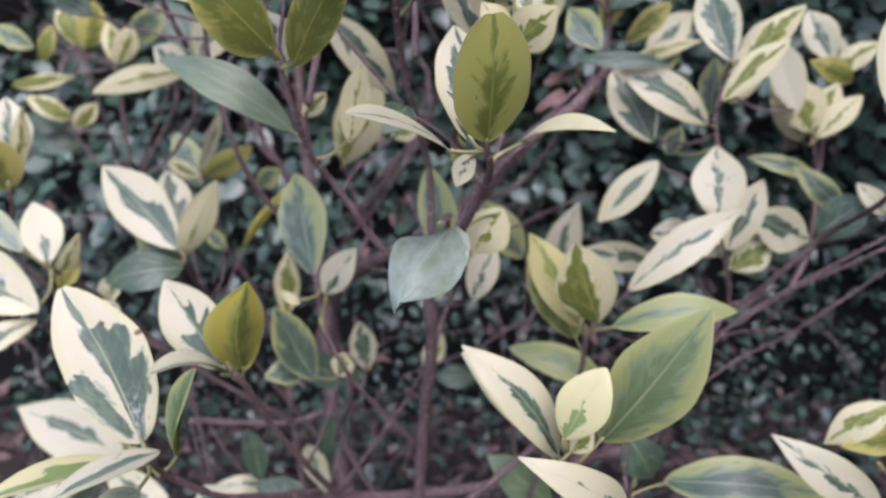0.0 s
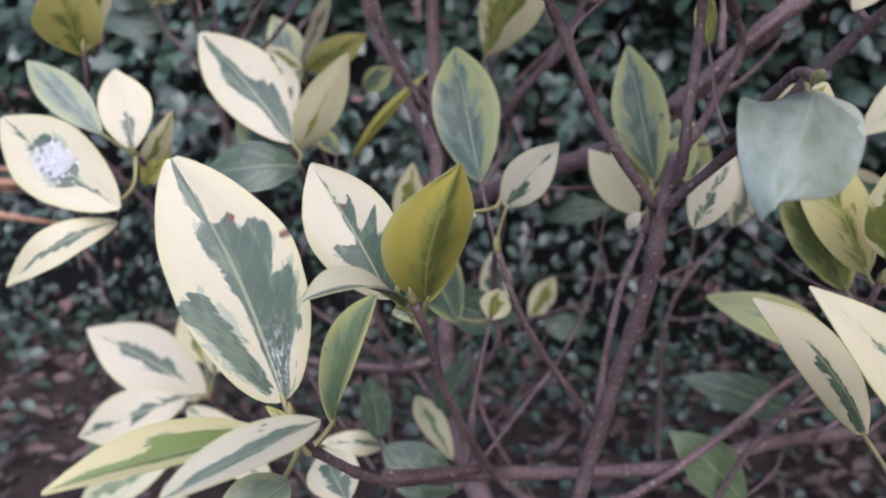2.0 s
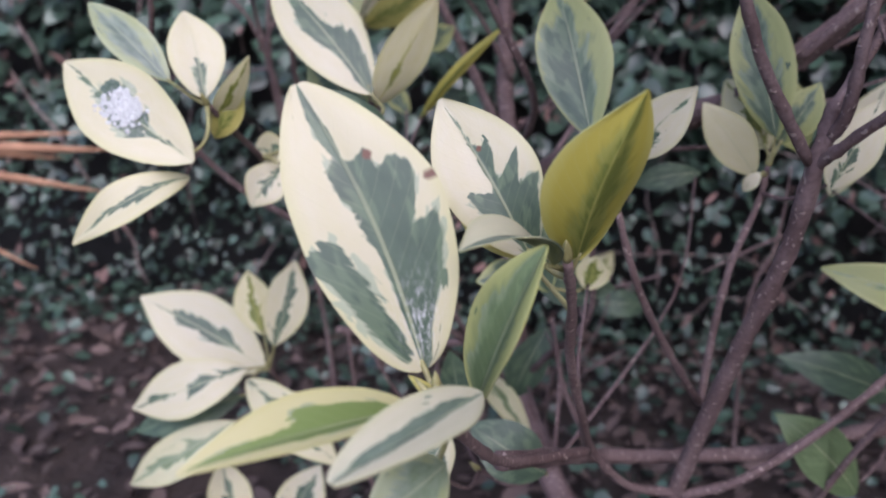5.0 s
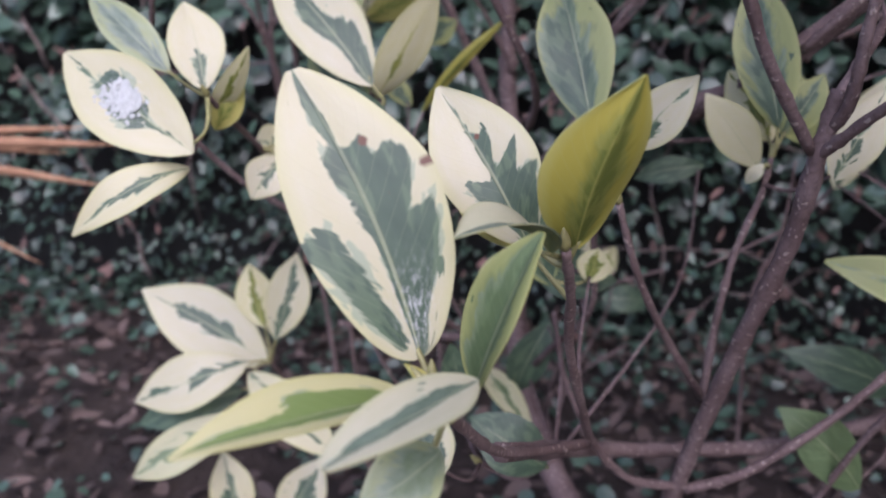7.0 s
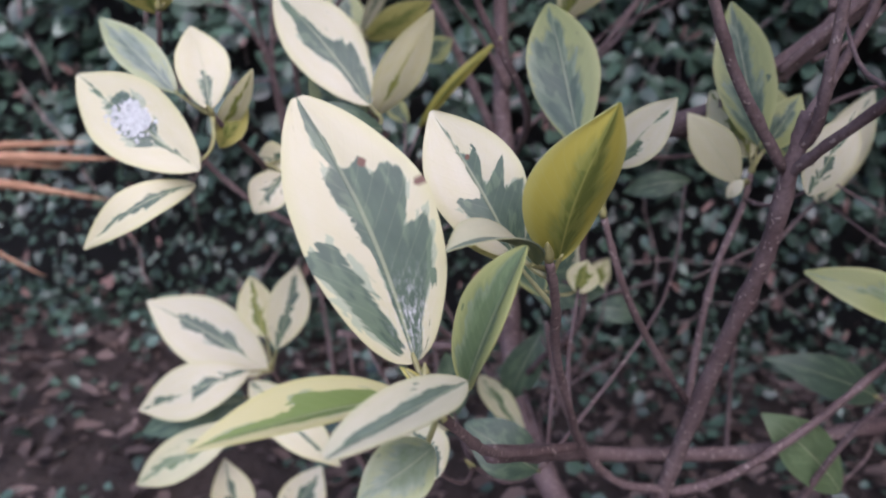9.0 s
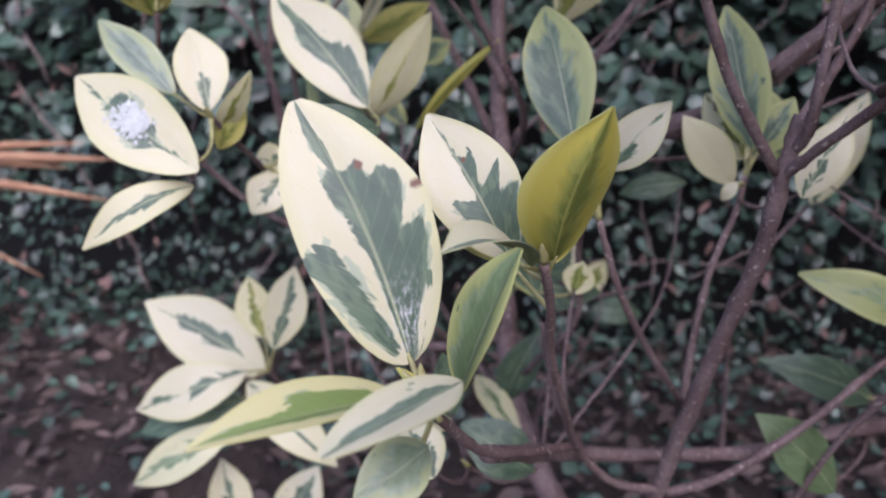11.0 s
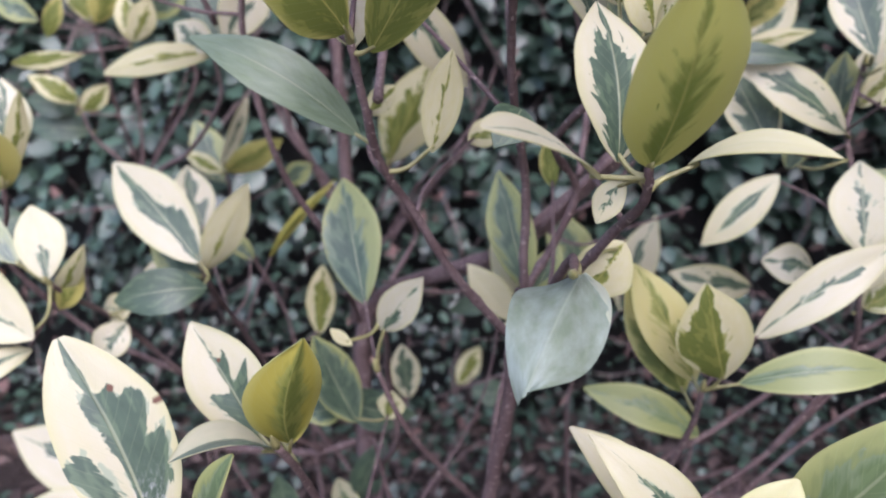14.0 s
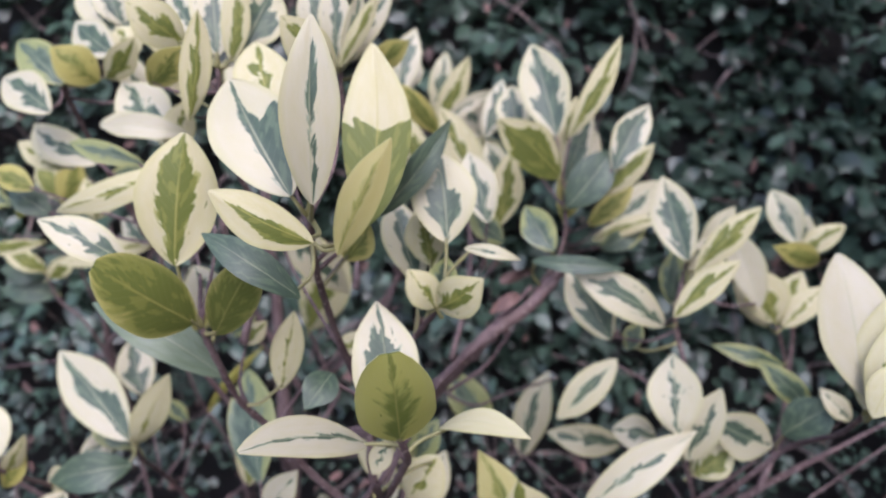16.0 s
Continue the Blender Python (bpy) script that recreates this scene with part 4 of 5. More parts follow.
leaf(twig, (-0.3594, 0.6850, 0.2314), (-0.4460, 0.6550, 0.1784), (-0.01, -0.86, 0.51), 0.0364, 'F', 0.30, 0.10, fresh=.5, grey_sheen=.3)
leaf(twig, (-0.3616, 0.7050, 0.2444), (-0.4454, 0.6750, 0.2196), (0.11, -0.80, 0.59), 0.0345, 'H', 1.50, 0.10, left=(2,2,2,1.5), right=(2,2,2,1.5))
leaf(twig, (-0.3499, 0.6900, 0.2699), (-0.2628, 0.6500, 0.2247), (0.01, -0.73, 0.68), 0.0368, 'F', 0.20, 0.10)
twig = branch([(-0.3275, 0.7000, 0.1294), (-0.3243, 0.7200, 0.0755), (-0.2902, 0.7600, 0.0181)], 0.0017, 0.0022)
leaf(twig, (-0.3670, 0.6900, 0.1074), (-0.3850, 0.7100, 0.1755), (0.40, -0.84, 0.35), 0.0385, 'F', 0.30, 0.05)
leaf(twig, (-0.3245, 0.6900, 0.1193), (-0.2932, 0.7100, 0.1776), (0.07, -0.95, 0.29), 0.0406, 'F', 0.30, 0.05)
twig = branch([(0.0080, 0.6100, 0.4907), (0.0025, 0.6000, 0.4686), (-0.0077, 0.5950, 0.4343), (-0.0130, 0.5900, 0.3880), (-0.0145, 0.5850, 0.3417)], 0.0017, 0.0026)
leaf(twig, (0.0095, 0.6100, 0.5080), (-0.0150, 0.6300, 0.5920), (-0.33, -0.94, 0.11), 0.0335, 'G', 0.75, 0.04)
leaf(twig, (0.0009, 0.6100, 0.4851), (-0.0348, 0.6100, 0.5251), (-0.09, -0.99, -0.08), 0.0249, 'F', 0.05, 0.05, fresh=.3, left=(-.3,-.3,-.3,-.3), right=(-.3,-.3,-.3,-.3))
leaf(twig, (0.0096, 0.6200, 0.4992), (-0.0164, 0.6400, 0.5377), (0.37, 0.90, -0.22), 0.0274, 'K', 0.30, -0.05)
leaf(twig, (0.0154, 0.6200, 0.5029), (0.0323, 0.6200, 0.5401), (-0.32, -0.94, 0.15), 0.0233, 'G', 0.70, 0.05)
leaf(twig, (0.0005, 0.6000, 0.4887), (-0.0069, 0.6000, 0.4765), (-0.30, -0.94, 0.18), 0.0082, 'F', 0.05, 0.10, left=(-.3,-.3,-.3,-.3), right=(-.3,-.3,-.3,-.3))
leaf(twig, (0.0243, 0.5600, 0.4893), (0.0403, 0.5600, 0.5368), (-0.25, -0.97, 0.08), 0.0250, 'F', 0.15, 0.05)
twig = branch([(-0.0006, 0.3700, 0.5843), (0.0035, 0.4000, 0.5831), (0.0022, 0.4500, 0.5547)], 0.0017, 0.0022)
leaf(twig, (0.0065, 0.3890, 0.5795), (-0.0210, 0.3271, 0.5580), (0.10, -0.40, 0.90), 0.0365, 'H', 1.50, 0.10, blunt=.1, grey_sheen=.8, fresh=.35, fold=-.35, wave=.12, root=.6, skew=.1, lean=0.0, grid=(24, 12), left=(.75, 1.0, 2, 1.5), right=(2, 2, 2, 1.5))
leaf(twig, (0.0377, 0.4500, 0.5802), (0.0184, 0.4500, 0.5510), (0.13, 0.99, -0.08), 0.0287, 'K', 0.15, -0.10)
leaf(twig, (0.0152, 0.5500, 0.5916), (0.0099, 0.5500, 0.6227), (0.14, 0.99, 0.02), 0.0117, 'U', 1.20, -0.00)
twig = branch([(0.0634, 0.3450, 0.4705), (0.0696, 0.3600, 0.4510), (0.0711, 0.4000, 0.4100), (0.0576, 0.4500, 0.3452), (0.0500, 0.5400, 0.2000), (0.0200, 0.6000, 0.0500)], 0.0017, 0.0027)
leaf(twig, (0.0640, 0.3680, 0.4540), (0.0138, 0.3640, 0.5200), (0.50, -0.85, 0.16), 0.0265, 'F', 0.30, 0.10, fold=.08, jag=.6, left=(.4, .35, .2, -.05), right=(.1, .25, .1, -.2))
leaf(twig, (0.0622, 0.4120, 0.4430), (0.0143, 0.4150, 0.4985), (0.25, -0.75, 0.61), 0.0270, 'F', 0.35, 0.08, fold=.08, jag=.6, left=(.9,.5,.1,-.3), right=(-.05,-.05,-.1,-.3))
leaf(twig, (0.0626, 0.3420, 0.4774), (0.0817, 0.3420, 0.5158), (-0.32, -0.93, 0.16), 0.0252, 'F', 0.12, 0.06, blunt=.5, fresh=1.0, left=(.5,.35,-.5,-.6), right=(.2,.3,-.5,-.6))
leaf(twig, (0.0882, 0.3700, 0.4626), (0.1315, 0.3400, 0.5454), (-0.40, -0.91, -0.12), 0.0414, 'G', 0.60, 0.05, fresh=.45)
leaf(twig, (0.0933, 0.3300, 0.4441), (0.0420, 0.3000, 0.4875), (0.62, -0.76, 0.21), 0.0193, 'F', 0.25, 0.15, left=(.1, .0, -.2, -.3), right=(.0, .15, -.1, -.3))
leaf(twig, (0.0664, 0.3450, 0.4689), (0.0776, 0.3450, 0.4816), (0.21, 0.96, -0.18), 0.0119, 'K', 0.40, -0.10)
twig = branch([(0.1030, 0.5000, 0.4812), (0.1061, 0.5200, 0.4473), (0.1001, 0.5500, 0.3915), (0.0825, 0.5800, 0.3239), (0.0600, 0.6100, 0.2000), (0.0300, 0.6200, 0.0500)], 0.0017, 0.0027)
leaf(twig, (0.1024, 0.5120, 0.4816), (0.0648, 0.5320, 0.5491), (0.13, 0.97, -0.21), 0.0316, 'M', 0.25, -0.04)
leaf(twig, (0.1028, 0.5300, 0.4665), (0.0666, 0.5500, 0.5290), (0.13, 0.96, -0.23), 0.0329, 'U', 0.80, -0.04)
leaf(twig, (0.1106, 0.4900, 0.4930), (0.0887, 0.4700, 0.5524), (0.01, 0.95, 0.32), 0.0408, 'K', 0.70, -0.05, left=(.3,.3,.25,.15), right=(1.2,1.1,.9,.6))
leaf(twig, (0.1228, 0.4980, 0.4870), (0.2028, 0.4780, 0.5070), (-0.33, -0.79, 0.52), 0.0248, 'G', 0.60, 0.10, jag=.5, left=(.6, .3, -.05, -.2), right=(.4, .15, -.1, -.2), fresh=.3)
leaf(twig, (0.1382, 0.5200, 0.5076), (0.2196, 0.5200, 0.5702), (-0.22, -0.94, 0.28), 0.0275, 'F', 0.20, 0.06, left=(-.1,.15,.1,-.2), right=(-.1,.2,.05,-.2))
leaf(twig, (0.1500, 0.6200, 0.3910), (0.0615, 0.6220, 0.4280), (0.30, -0.85, 0.40), 0.0300, 'G', 0.80, 0.10, fold=.2, fresh=.5, left=(.5, .4, .1, -.1), right=(.4, .4, .2, -.1))
twig = branch([(0.1301, 0.4500, 0.3885), (0.1287, 0.4700, 0.3590), (0.1209, 0.5000, 0.3113), (0.0900, 0.5600, 0.1800), (0.0300, 0.6100, 0.0400)], 0.0017, 0.0026)
leaf(twig, (0.1596, 0.4750, 0.3776), (0.2613, 0.4450, 0.3864), (-0.27, -0.74, 0.62), 0.0362, 'G', 0.80, 0.10)
leaf(twig, (0.1380, 0.5000, 0.4013), (0.1614, 0.5000, 0.3642), (0.03, -1.00, 0.02), 0.0320, 'H', 1.50, 0.10, left=(2,2,2,1.5), right=(2,2,2,1.5))
twig = branch([(0.2656, 0.4000, 0.4289), (0.2954, 0.4200, 0.4020), (0.3377, 0.4500, 0.3714), (0.2700, 0.5200, 0.2200), (0.1200, 0.6000, 0.0600), (0.0300, 0.6200, 0.0300)], 0.0017, 0.0027)
leaf(twig, (0.2757, 0.4100, 0.3961), (0.2065, 0.4100, 0.4431), (0.08, -0.99, 0.11), 0.0264, 'F', 0.20, 0.10)
leaf(twig, (0.3004, 0.4500, 0.4486), (0.2582, 0.4500, 0.4200), (0.34, 0.80, -0.49), 0.0228, 'K', 0.50, -0.10)
leaf(twig, (0.3184, 0.4600, 0.4170), (0.2677, 0.4400, 0.4231), (-0.37, 0.78, -0.50), 0.0191, 'U', 0.50, -0.10)
twig = branch([(0.1632, 0.7000, 0.3025), (0.1960, 0.7200, 0.2969), (0.2398, 0.7500, 0.2898), (0.2220, 0.7000, 0.2890)], 0.0017, 0.0024)
leaf(twig, (0.1645, 0.7000, 0.3010), (0.0702, 0.6800, 0.3372), (0.34, -0.84, 0.42), 0.0324, 'H', 1.50, 0.10, left=(2,2,2,1.5), right=(2,2,2,1.5))
leaf(twig, (0.0996, 0.6000, 0.2778), (0.0418, 0.6000, 0.3316), (0.33, -0.88, 0.35), 0.0380, 'H', 1.50, 0.06, fresh=.3, left=(2,2,2,1.5), right=(2,2,2,1.5))
twig = branch([(-0.1494, 0.5500, 0.3019), (-0.1262, 0.5600, 0.2876), (-0.1027, 0.5700, 0.2968)], 0.0017, 0.0022)
leaf(twig, (-0.1667, 0.6000, 0.3068), (-0.1756, 0.6000, 0.3564), (0.27, -0.96, 0.05), 0.0216, 'H', 1.50, 0.00, left=(2,2,2,1.5), right=(2,2,2,1.5))
leaf(twig, (-0.1662, 0.6300, 0.2849), (-0.2112, 0.6100, 0.2967), (0.45, -0.65, 0.61), 0.0185, 'F', 0.25, 0.15)
leaf(twig, (-0.1038, 0.7200, 0.3264), (-0.1281, 0.7200, 0.2563), (-0.09, -1.00, 0.03), 0.0305, 'H', 1.50, 0.10, left=(2,2,2,1.5), right=(2,2,2,1.5))
leaf(twig, (-0.1093, 0.5500, 0.3041), (-0.1556, 0.5500, 0.3329), (0.28, -0.85, 0.45), 0.0336, 'H', 1.50, 0.10, left=(2,2,2,1.5), right=(2,2,2,1.5))
leaf(twig, (-0.1675, 0.4900, 0.3330), (-0.1865, 0.5100, 0.3547), (0.08, -0.70, 0.71), 0.0301, 'F', 0.40, 0.10)
leaf(twig, (-0.1141, 0.6526, 0.2609), (-0.1563, 0.7631, 0.2637), (0.15, -0.70, 0.70), 0.0240, 'F', 0.40, 0.05, fresh=.4)
leaf(twig, (-0.0294, 1.1000, 0.2148), (-0.0007, 1.1000, 0.2776), (0.18, 0.98, -0.08), 0.0328, 'K', 0.50, -0.00)
leaf(twig, (-0.0122, 1.1000, 0.2052), (0.0581, 1.1000, 0.2025), (0.01, -0.93, 0.37), 0.0373, 'H', 1.50, 0.10, left=(2,2,2,1.5), right=(2,2,2,1.5))
leaf(twig, (0.0065, 0.7500, 0.4576), (-0.0464, 0.7500, 0.4442), (-0.06, -0.97, 0.24), 0.0206, 'H', 1.50, 0.10, left=(2,2,2,1.5), right=(2,2,2,1.5))
twig = branch([(0.0210, 0.3570, 0.6280), (0.0240, 0.3720, 0.6120), (0.0200, 0.4000, 0.5950), (0.0080, 0.4400, 0.5600), (-0.0040, 0.4800, 0.5280), (-0.0100, 0.5000, 0.5110)], 0.0017, 0.0027)
leaf(twig, (0.0127, 0.3690, 0.6276), (0.0071, 0.3950, 0.6876), (0.26, -0.88, 0.40), 0.0334, 'F', 0.35, 0.05, left=(.8,.8,.5,.15), right=(.7,.7,.3,.1))
leaf(twig, (0.0214, 0.3570, 0.6273), (0.0213, 0.3070, 0.6803), (-0.17, 0.72, 0.68), 0.0312, 'U', 0.45, -0.05, blunt=1.5, fresh=.8, left=(.35,.35,.25,.0), right=(.3,.4,.25,.0))
leaf(twig, (0.0040, 0.3660, 0.6221), (-0.0380, 0.3050, 0.6460), (0.48, -0.13, 0.86), 0.0265, 'F', 0.15, 0.05, blunt=.6, jag=.4)
leaf(twig, (0.0400, 0.3735, 0.6270), (0.0794, 0.3440, 0.6385), (-0.25, -0.35, 0.90), 0.0160, 'F', 0.05, 0.12, fresh=.5, left=(-.3,-.3,-.3,-.3), right=(-.3,-.3,-.3,-.3))
leaf(twig, (0.0153, 0.3700, 0.6220), (0.0067, 0.3700, 0.6043), (-0.08, -1.00, 0.04), 0.0112, 'F', 0.10, 0.00)
leaf(twig, (-0.0197, 0.4100, 0.6442), (-0.0307, 0.3900, 0.6314), (0.30, -0.63, 0.72), 0.0190, 'H', 1.50, 0.10, left=(2,2,2,1.5), right=(2,2,2,1.5))
twig = branch([(0.0393, 0.4300, 0.6783), (0.0249, 0.4600, 0.6545), (0.0076, 0.5000, 0.6232), (0.0262, 0.5300, 0.5944), (0.0144, 0.5250, 0.5628), (-0.0065, 0.5050, 0.5329)], 0.0017, 0.0027)
leaf(twig, (0.0428, 0.4500, 0.7115), (0.0349, 0.4700, 0.7672), (-0.02, -0.94, 0.34), 0.0392, 'F', 0.60, 0.03)
leaf(twig, (0.0237, 0.4850, 0.6799), (0.0062, 0.5150, 0.7357), (0.30, -0.80, 0.52), 0.0297, 'F', 0.50, 0.04)
leaf(twig, (0.0378, 0.4250, 0.6777), (0.0606, 0.4050, 0.6957), (0.46, 0.82, 0.33), 0.0250, 'K', 0.30, -0.10)
leaf(twig, (0.0362, 0.4250, 0.6777), (0.0226, 0.4150, 0.7000), (-0.45, 0.89, 0.12), 0.0190, 'K', 0.25, -0.10)
leaf(twig, (0.0526, 0.4350, 0.7100), (0.0832, 0.4250, 0.7067), (-0.22, -0.85, 0.48), 0.0081, 'F', 0.10, 0.15)
leaf(twig, (0.0329, 0.4800, 0.6936), (0.0240, 0.4800, 0.7294), (-0.06, 1.00, -0.02), 0.0250, 'K', 0.40, -0.05)
leaf(twig, (0.0389, 0.4500, 0.6776), (0.0422, 0.4500, 0.7031), (-0.01, -1.00, 0.00), 0.0168, 'G', 0.70, 0.00)
twig = branch([(-0.0223, 0.3700, 0.7326), (-0.0253, 0.4000, 0.7021), (-0.0222, 0.4400, 0.6590), (-0.0094, 0.4770, 0.6025), (-0.0079, 0.4830, 0.5628), (-0.0059, 0.4900, 0.5353), (-0.0084, 0.5000, 0.5211)], 0.0017, 0.0029)
leaf(twig, (-0.029, 0.36, 0.743), (-0.066, 0.39, 0.801), (-0.04, -0.85, 0.52), 0.0385, 'F', 0.50, 0.05, jag=.25, slant=.3, blunt=.5, fold=.14, grid=(36, 16), left=(.2, .05, .1, .12, .1, .1), right=((0, .6), (.15, .8), (.3, 1.0), (.42, .9), (.46, .3), (.6, .2), (.75, .15), (.9, .2), (1, 0)))
leaf(twig, (-0.014, 0.335, 0.741), (-0.011, 0.325, 0.818), (0.22, -0.95, 0.15), 0.0235, 'F', 0.20, 0.05, blunt=.4, jag=.4, fold=.2, grid=(28, 12), left=(-.3, -.3, .05, -.1, -.3), right=(.25, .35, .15, .35, .3, .0))
leaf(twig, (0.002, 0.4, 0.726), (0.002, 0.43, 0.824), (-0.14, 0.94, -0.32), 0.0345, 'K', 0.55, -0.03, blunt=.5, jag=.3, slant=.2, fold=.12, grid=(36, 16), left=((0, 1.3), (.36, 1.3), (.42, .8), (.46, .3), (.52, -.3), (1, -.5)), right=((0, 1.3), (.34, 1.3), (.38, .7), (.42, .9), (.48, .3), (.54, -.3), (1, -.5)))
leaf(twig, (-0.013, 0.33, 0.725), (-0.049, 0.31, 0.748), (-0.40, 0.90, -0.19), 0.0190, 'K', 0.50, -0.08, jag=.4, fold=.3, lean=.05, left=(.0, .1, .1, .0, -.2), right=(.6, .7, .5, .2, -.2))
leaf(twig, (-0.01, 0.375, 0.714), (0.017, 0.375, 0.77), (-0.24, 0.96, 0.12), 0.0190, 'M', 0.20, -0.06, jag=.5, fold=.25, left=(.1, .1, .0, -.2), right=(.1, .15, .1, -.2))
leaf(twig, (0.0006, 0.4500, 0.7263), (0.0452, 0.4500, 0.7827), (0.16, -0.98, -0.13), 0.0160, 'H', 1.50, 0.08, left=(2,2,2,1.5), right=(2,2,2,1.5))
leaf(twig, (-0.0939, 0.5930, 0.7132), (-0.0382, 0.6030, 0.6515), (0.22, -0.98, 0.04), 0.0311, 'F', 0.35, 0.08)
leaf(twig, (-0.0208, 0.4400, 0.8086), (-0.0452, 0.4200, 0.8349), (-0.36, 0.87, 0.33), 0.0231, 'K', 0.45, -0.08)
leaf(twig, (-0.0051, 0.4300, 0.7358), (0.0126, 0.4500, 0.7933), (0.43, -0.89, 0.18), 0.0299, 'F', 0.20, 0.05)
leaf(twig, (-0.0135, 0.4200, 0.7053), (0.0007, 0.4200, 0.7241), (-0.03, 1.00, 0.02), 0.0186, 'U', 0.60, -0.10)
leaf(twig, (-0.0253, 0.3600, 0.6954), (-0.0713, 0.3600, 0.7272), (0.25, -0.90, 0.36), 0.0166, 'H', 1.50, 0.10, left=(2,2,2,1.5), right=(2,2,2,1.5))
leaf(twig, (-0.0594, 0.4500, 0.7900), (-0.0735, 0.4700, 0.8313), (-0.10, 0.88, -0.46), 0.0299, 'K', 0.20, -0.05)
leaf(twig, (0.0116, 0.4600, 0.7610), (-0.0107, 0.4800, 0.8058), (-0.09, -0.93, 0.37), 0.0205, 'F', 0.30, 0.00)
twig = branch([(-0.0911, 0.4100, 0.6691), (-0.0876, 0.4250, 0.6458), (-0.0816, 0.4450, 0.6157), (-0.0656, 0.4650, 0.5878), (-0.0457, 0.4800, 0.5536), (-0.0132, 0.5000, 0.5129)], 0.0017, 0.0027)
leaf(twig, (-0.096, 0.39, 0.706), (-0.088, 0.39, 0.773), (-0.36, 0.93, 0.06), 0.0380, 'K', 0.45, -0.05, blunt=.6, jag=.4, slant=.2, fold=.14, grid=(28, 12), left=(.4, .4, .4, .5, .35, .0), right=(.45, .45, .5, .55, .6, .1))
leaf(twig, (-0.0917, 0.4035, 0.6731), (-0.1190, 0.3565, 0.7105), (-0.85, 0.53, 0.05), 0.0330, 'U', 0.90, -0.05, blunt=1.3, left=(1.1,1.1,1.0,.8), right=(1.1,1.0,.95,.7))
leaf(twig, (-0.0824, 0.4085, 0.6657), (-0.0493, 0.3715, 0.7133), (0.13, 0.82, 0.55), 0.0238, 'U', 0.90, -0.05, blunt=.8, left=(1.1,1.1,1.0,.8), right=(1.1,1.0,1.0,.7))
leaf(twig, (-0.0926, 0.4520, 0.6282), (-0.1723, 0.4520, 0.6760), (0.28, -0.83, 0.47), 0.0271, 'H', 1.50, 0.08, grey_sheen=.3, fresh=.4, left=(2,2,2,1.5), right=(2,2,2,1.5))
leaf(twig, (-0.1349, 0.4250, 0.7008), (-0.1800, 0.4150, 0.7281), (0.39, -0.86, 0.33), 0.0215, 'F', 0.35, 0.08)
leaf(twig, (-0.0933, 0.4400, 0.6687), (-0.1038, 0.4400, 0.6988), (0.35, -0.93, 0.12), 0.0231, 'F', 0.10, 0.05)
leaf(twig, (-0.1267, 0.5000, 0.7570), (-0.2231, 0.5000, 0.7252), (0.02, 1.00, -0.06), 0.0189, 'K', 0.10, -0.12)
leaf(twig, (-0.1607, 0.5100, 0.7569), (-0.2131, 0.5100, 0.7717), (0.03, -0.99, 0.12), 0.0143, 'G', 0.60, 0.10)
leaf(twig, (-0.0386, 0.5500, 0.6192), (-0.0174, 0.5500, 0.6301), (0.07, 0.99, -0.15), 0.0168, 'K', 0.30, -0.10)
leaf(twig, (-0.0577, 0.4500, 0.6213), (-0.0484, 0.4500, 0.6692), (-0.34, 0.94, 0.07), 0.0190, 'K', 0.10, -0.05)
leaf(twig, (-0.0953, 0.5000, 0.6361), (-0.0795, 0.5000, 0.6518), (-0.02, 1.00, 0.02), 0.0133, 'K', 0.30, -0.10)
twig = branch([(-0.1677, 0.5600, 0.7524), (-0.1817, 0.5800, 0.7175), (-0.1875, 0.6000, 0.6702), (-0.1703, 0.6200, 0.5896), (-0.1325, 0.6500, 0.5186), (-0.1400, 0.7500, 0.4600), (-0.1370, 0.8000, 0.4100)], 0.0017, 0.0029)
leaf(twig, (-0.1590, 0.5500, 0.7648), (-0.1453, 0.5500, 0.8009), (-0.32, 0.94, 0.12), 0.0223, 'K', 0.30, -0.05)
leaf(twig, (-0.2879, 0.6200, 0.7140), (-0.3217, 0.6200, 0.7373), (0.29, -0.86, 0.42), 0.0238, 'H', 1.50, 0.10, left=(2,2,2,1.5), right=(2,2,2,1.5))
leaf(twig, (-0.2889, 0.6000, 0.7359), (-0.3242, 0.6000, 0.7515), (-0.11, 0.96, -0.24), 0.0203, 'U', 0.50, -0.10)
leaf(twig, (-0.1665, 0.5700, 0.7733), (-0.2095, 0.5900, 0.8201), (0.03, -0.91, 0.41), 0.0386, 'F', 0.35, 0.05)
leaf(twig, (-0.1412, 0.5450, 0.7767), (-0.2039, 0.5350, 0.7849), (0.18, -0.95, 0.25), 0.0186, 'F', 0.08, 0.15, left=(-.3,-.3,-.3,-.3), right=(-.3,-.3,-.3,-.3))
leaf(twig, (-0.1748, 0.5700, 0.7796), (-0.2202, 0.5700, 0.7878), (0.05, -0.96, 0.29), 0.0197, 'F', 0.30, 0.10)
leaf(twig, (-0.2355, 0.6000, 0.7562), (-0.2879, 0.6000, 0.7848), (0.11, -0.97, 0.21), 0.0268, 'F', 0.40, 0.10)
leaf(twig, (-0.2008, 0.5800, 0.7305), (-0.1849, 0.5800, 0.7435), (-0.15, 0.97, 0.18), 0.0261, 'U', 0.50, -0.10)
twig = branch([(-0.2611, 0.6000, 0.8177), (-0.2555, 0.6200, 0.7835), (-0.2439, 0.6400, 0.7416), (-0.2258, 0.6600, 0.6911)], 0.0017, 0.0024)
leaf(twig, (-0.1967, 0.6000, 0.8112), (-0.2130, 0.6000, 0.8415), (0.28, -0.95, 0.15), 0.0221, 'F', 0.30, 0.05)
leaf(twig, (-0.2195, 0.6200, 0.8664), (-0.2371, 0.6200, 0.9035), (0.28, -0.95, 0.13), 0.0271, 'F', 0.50, 0.05)
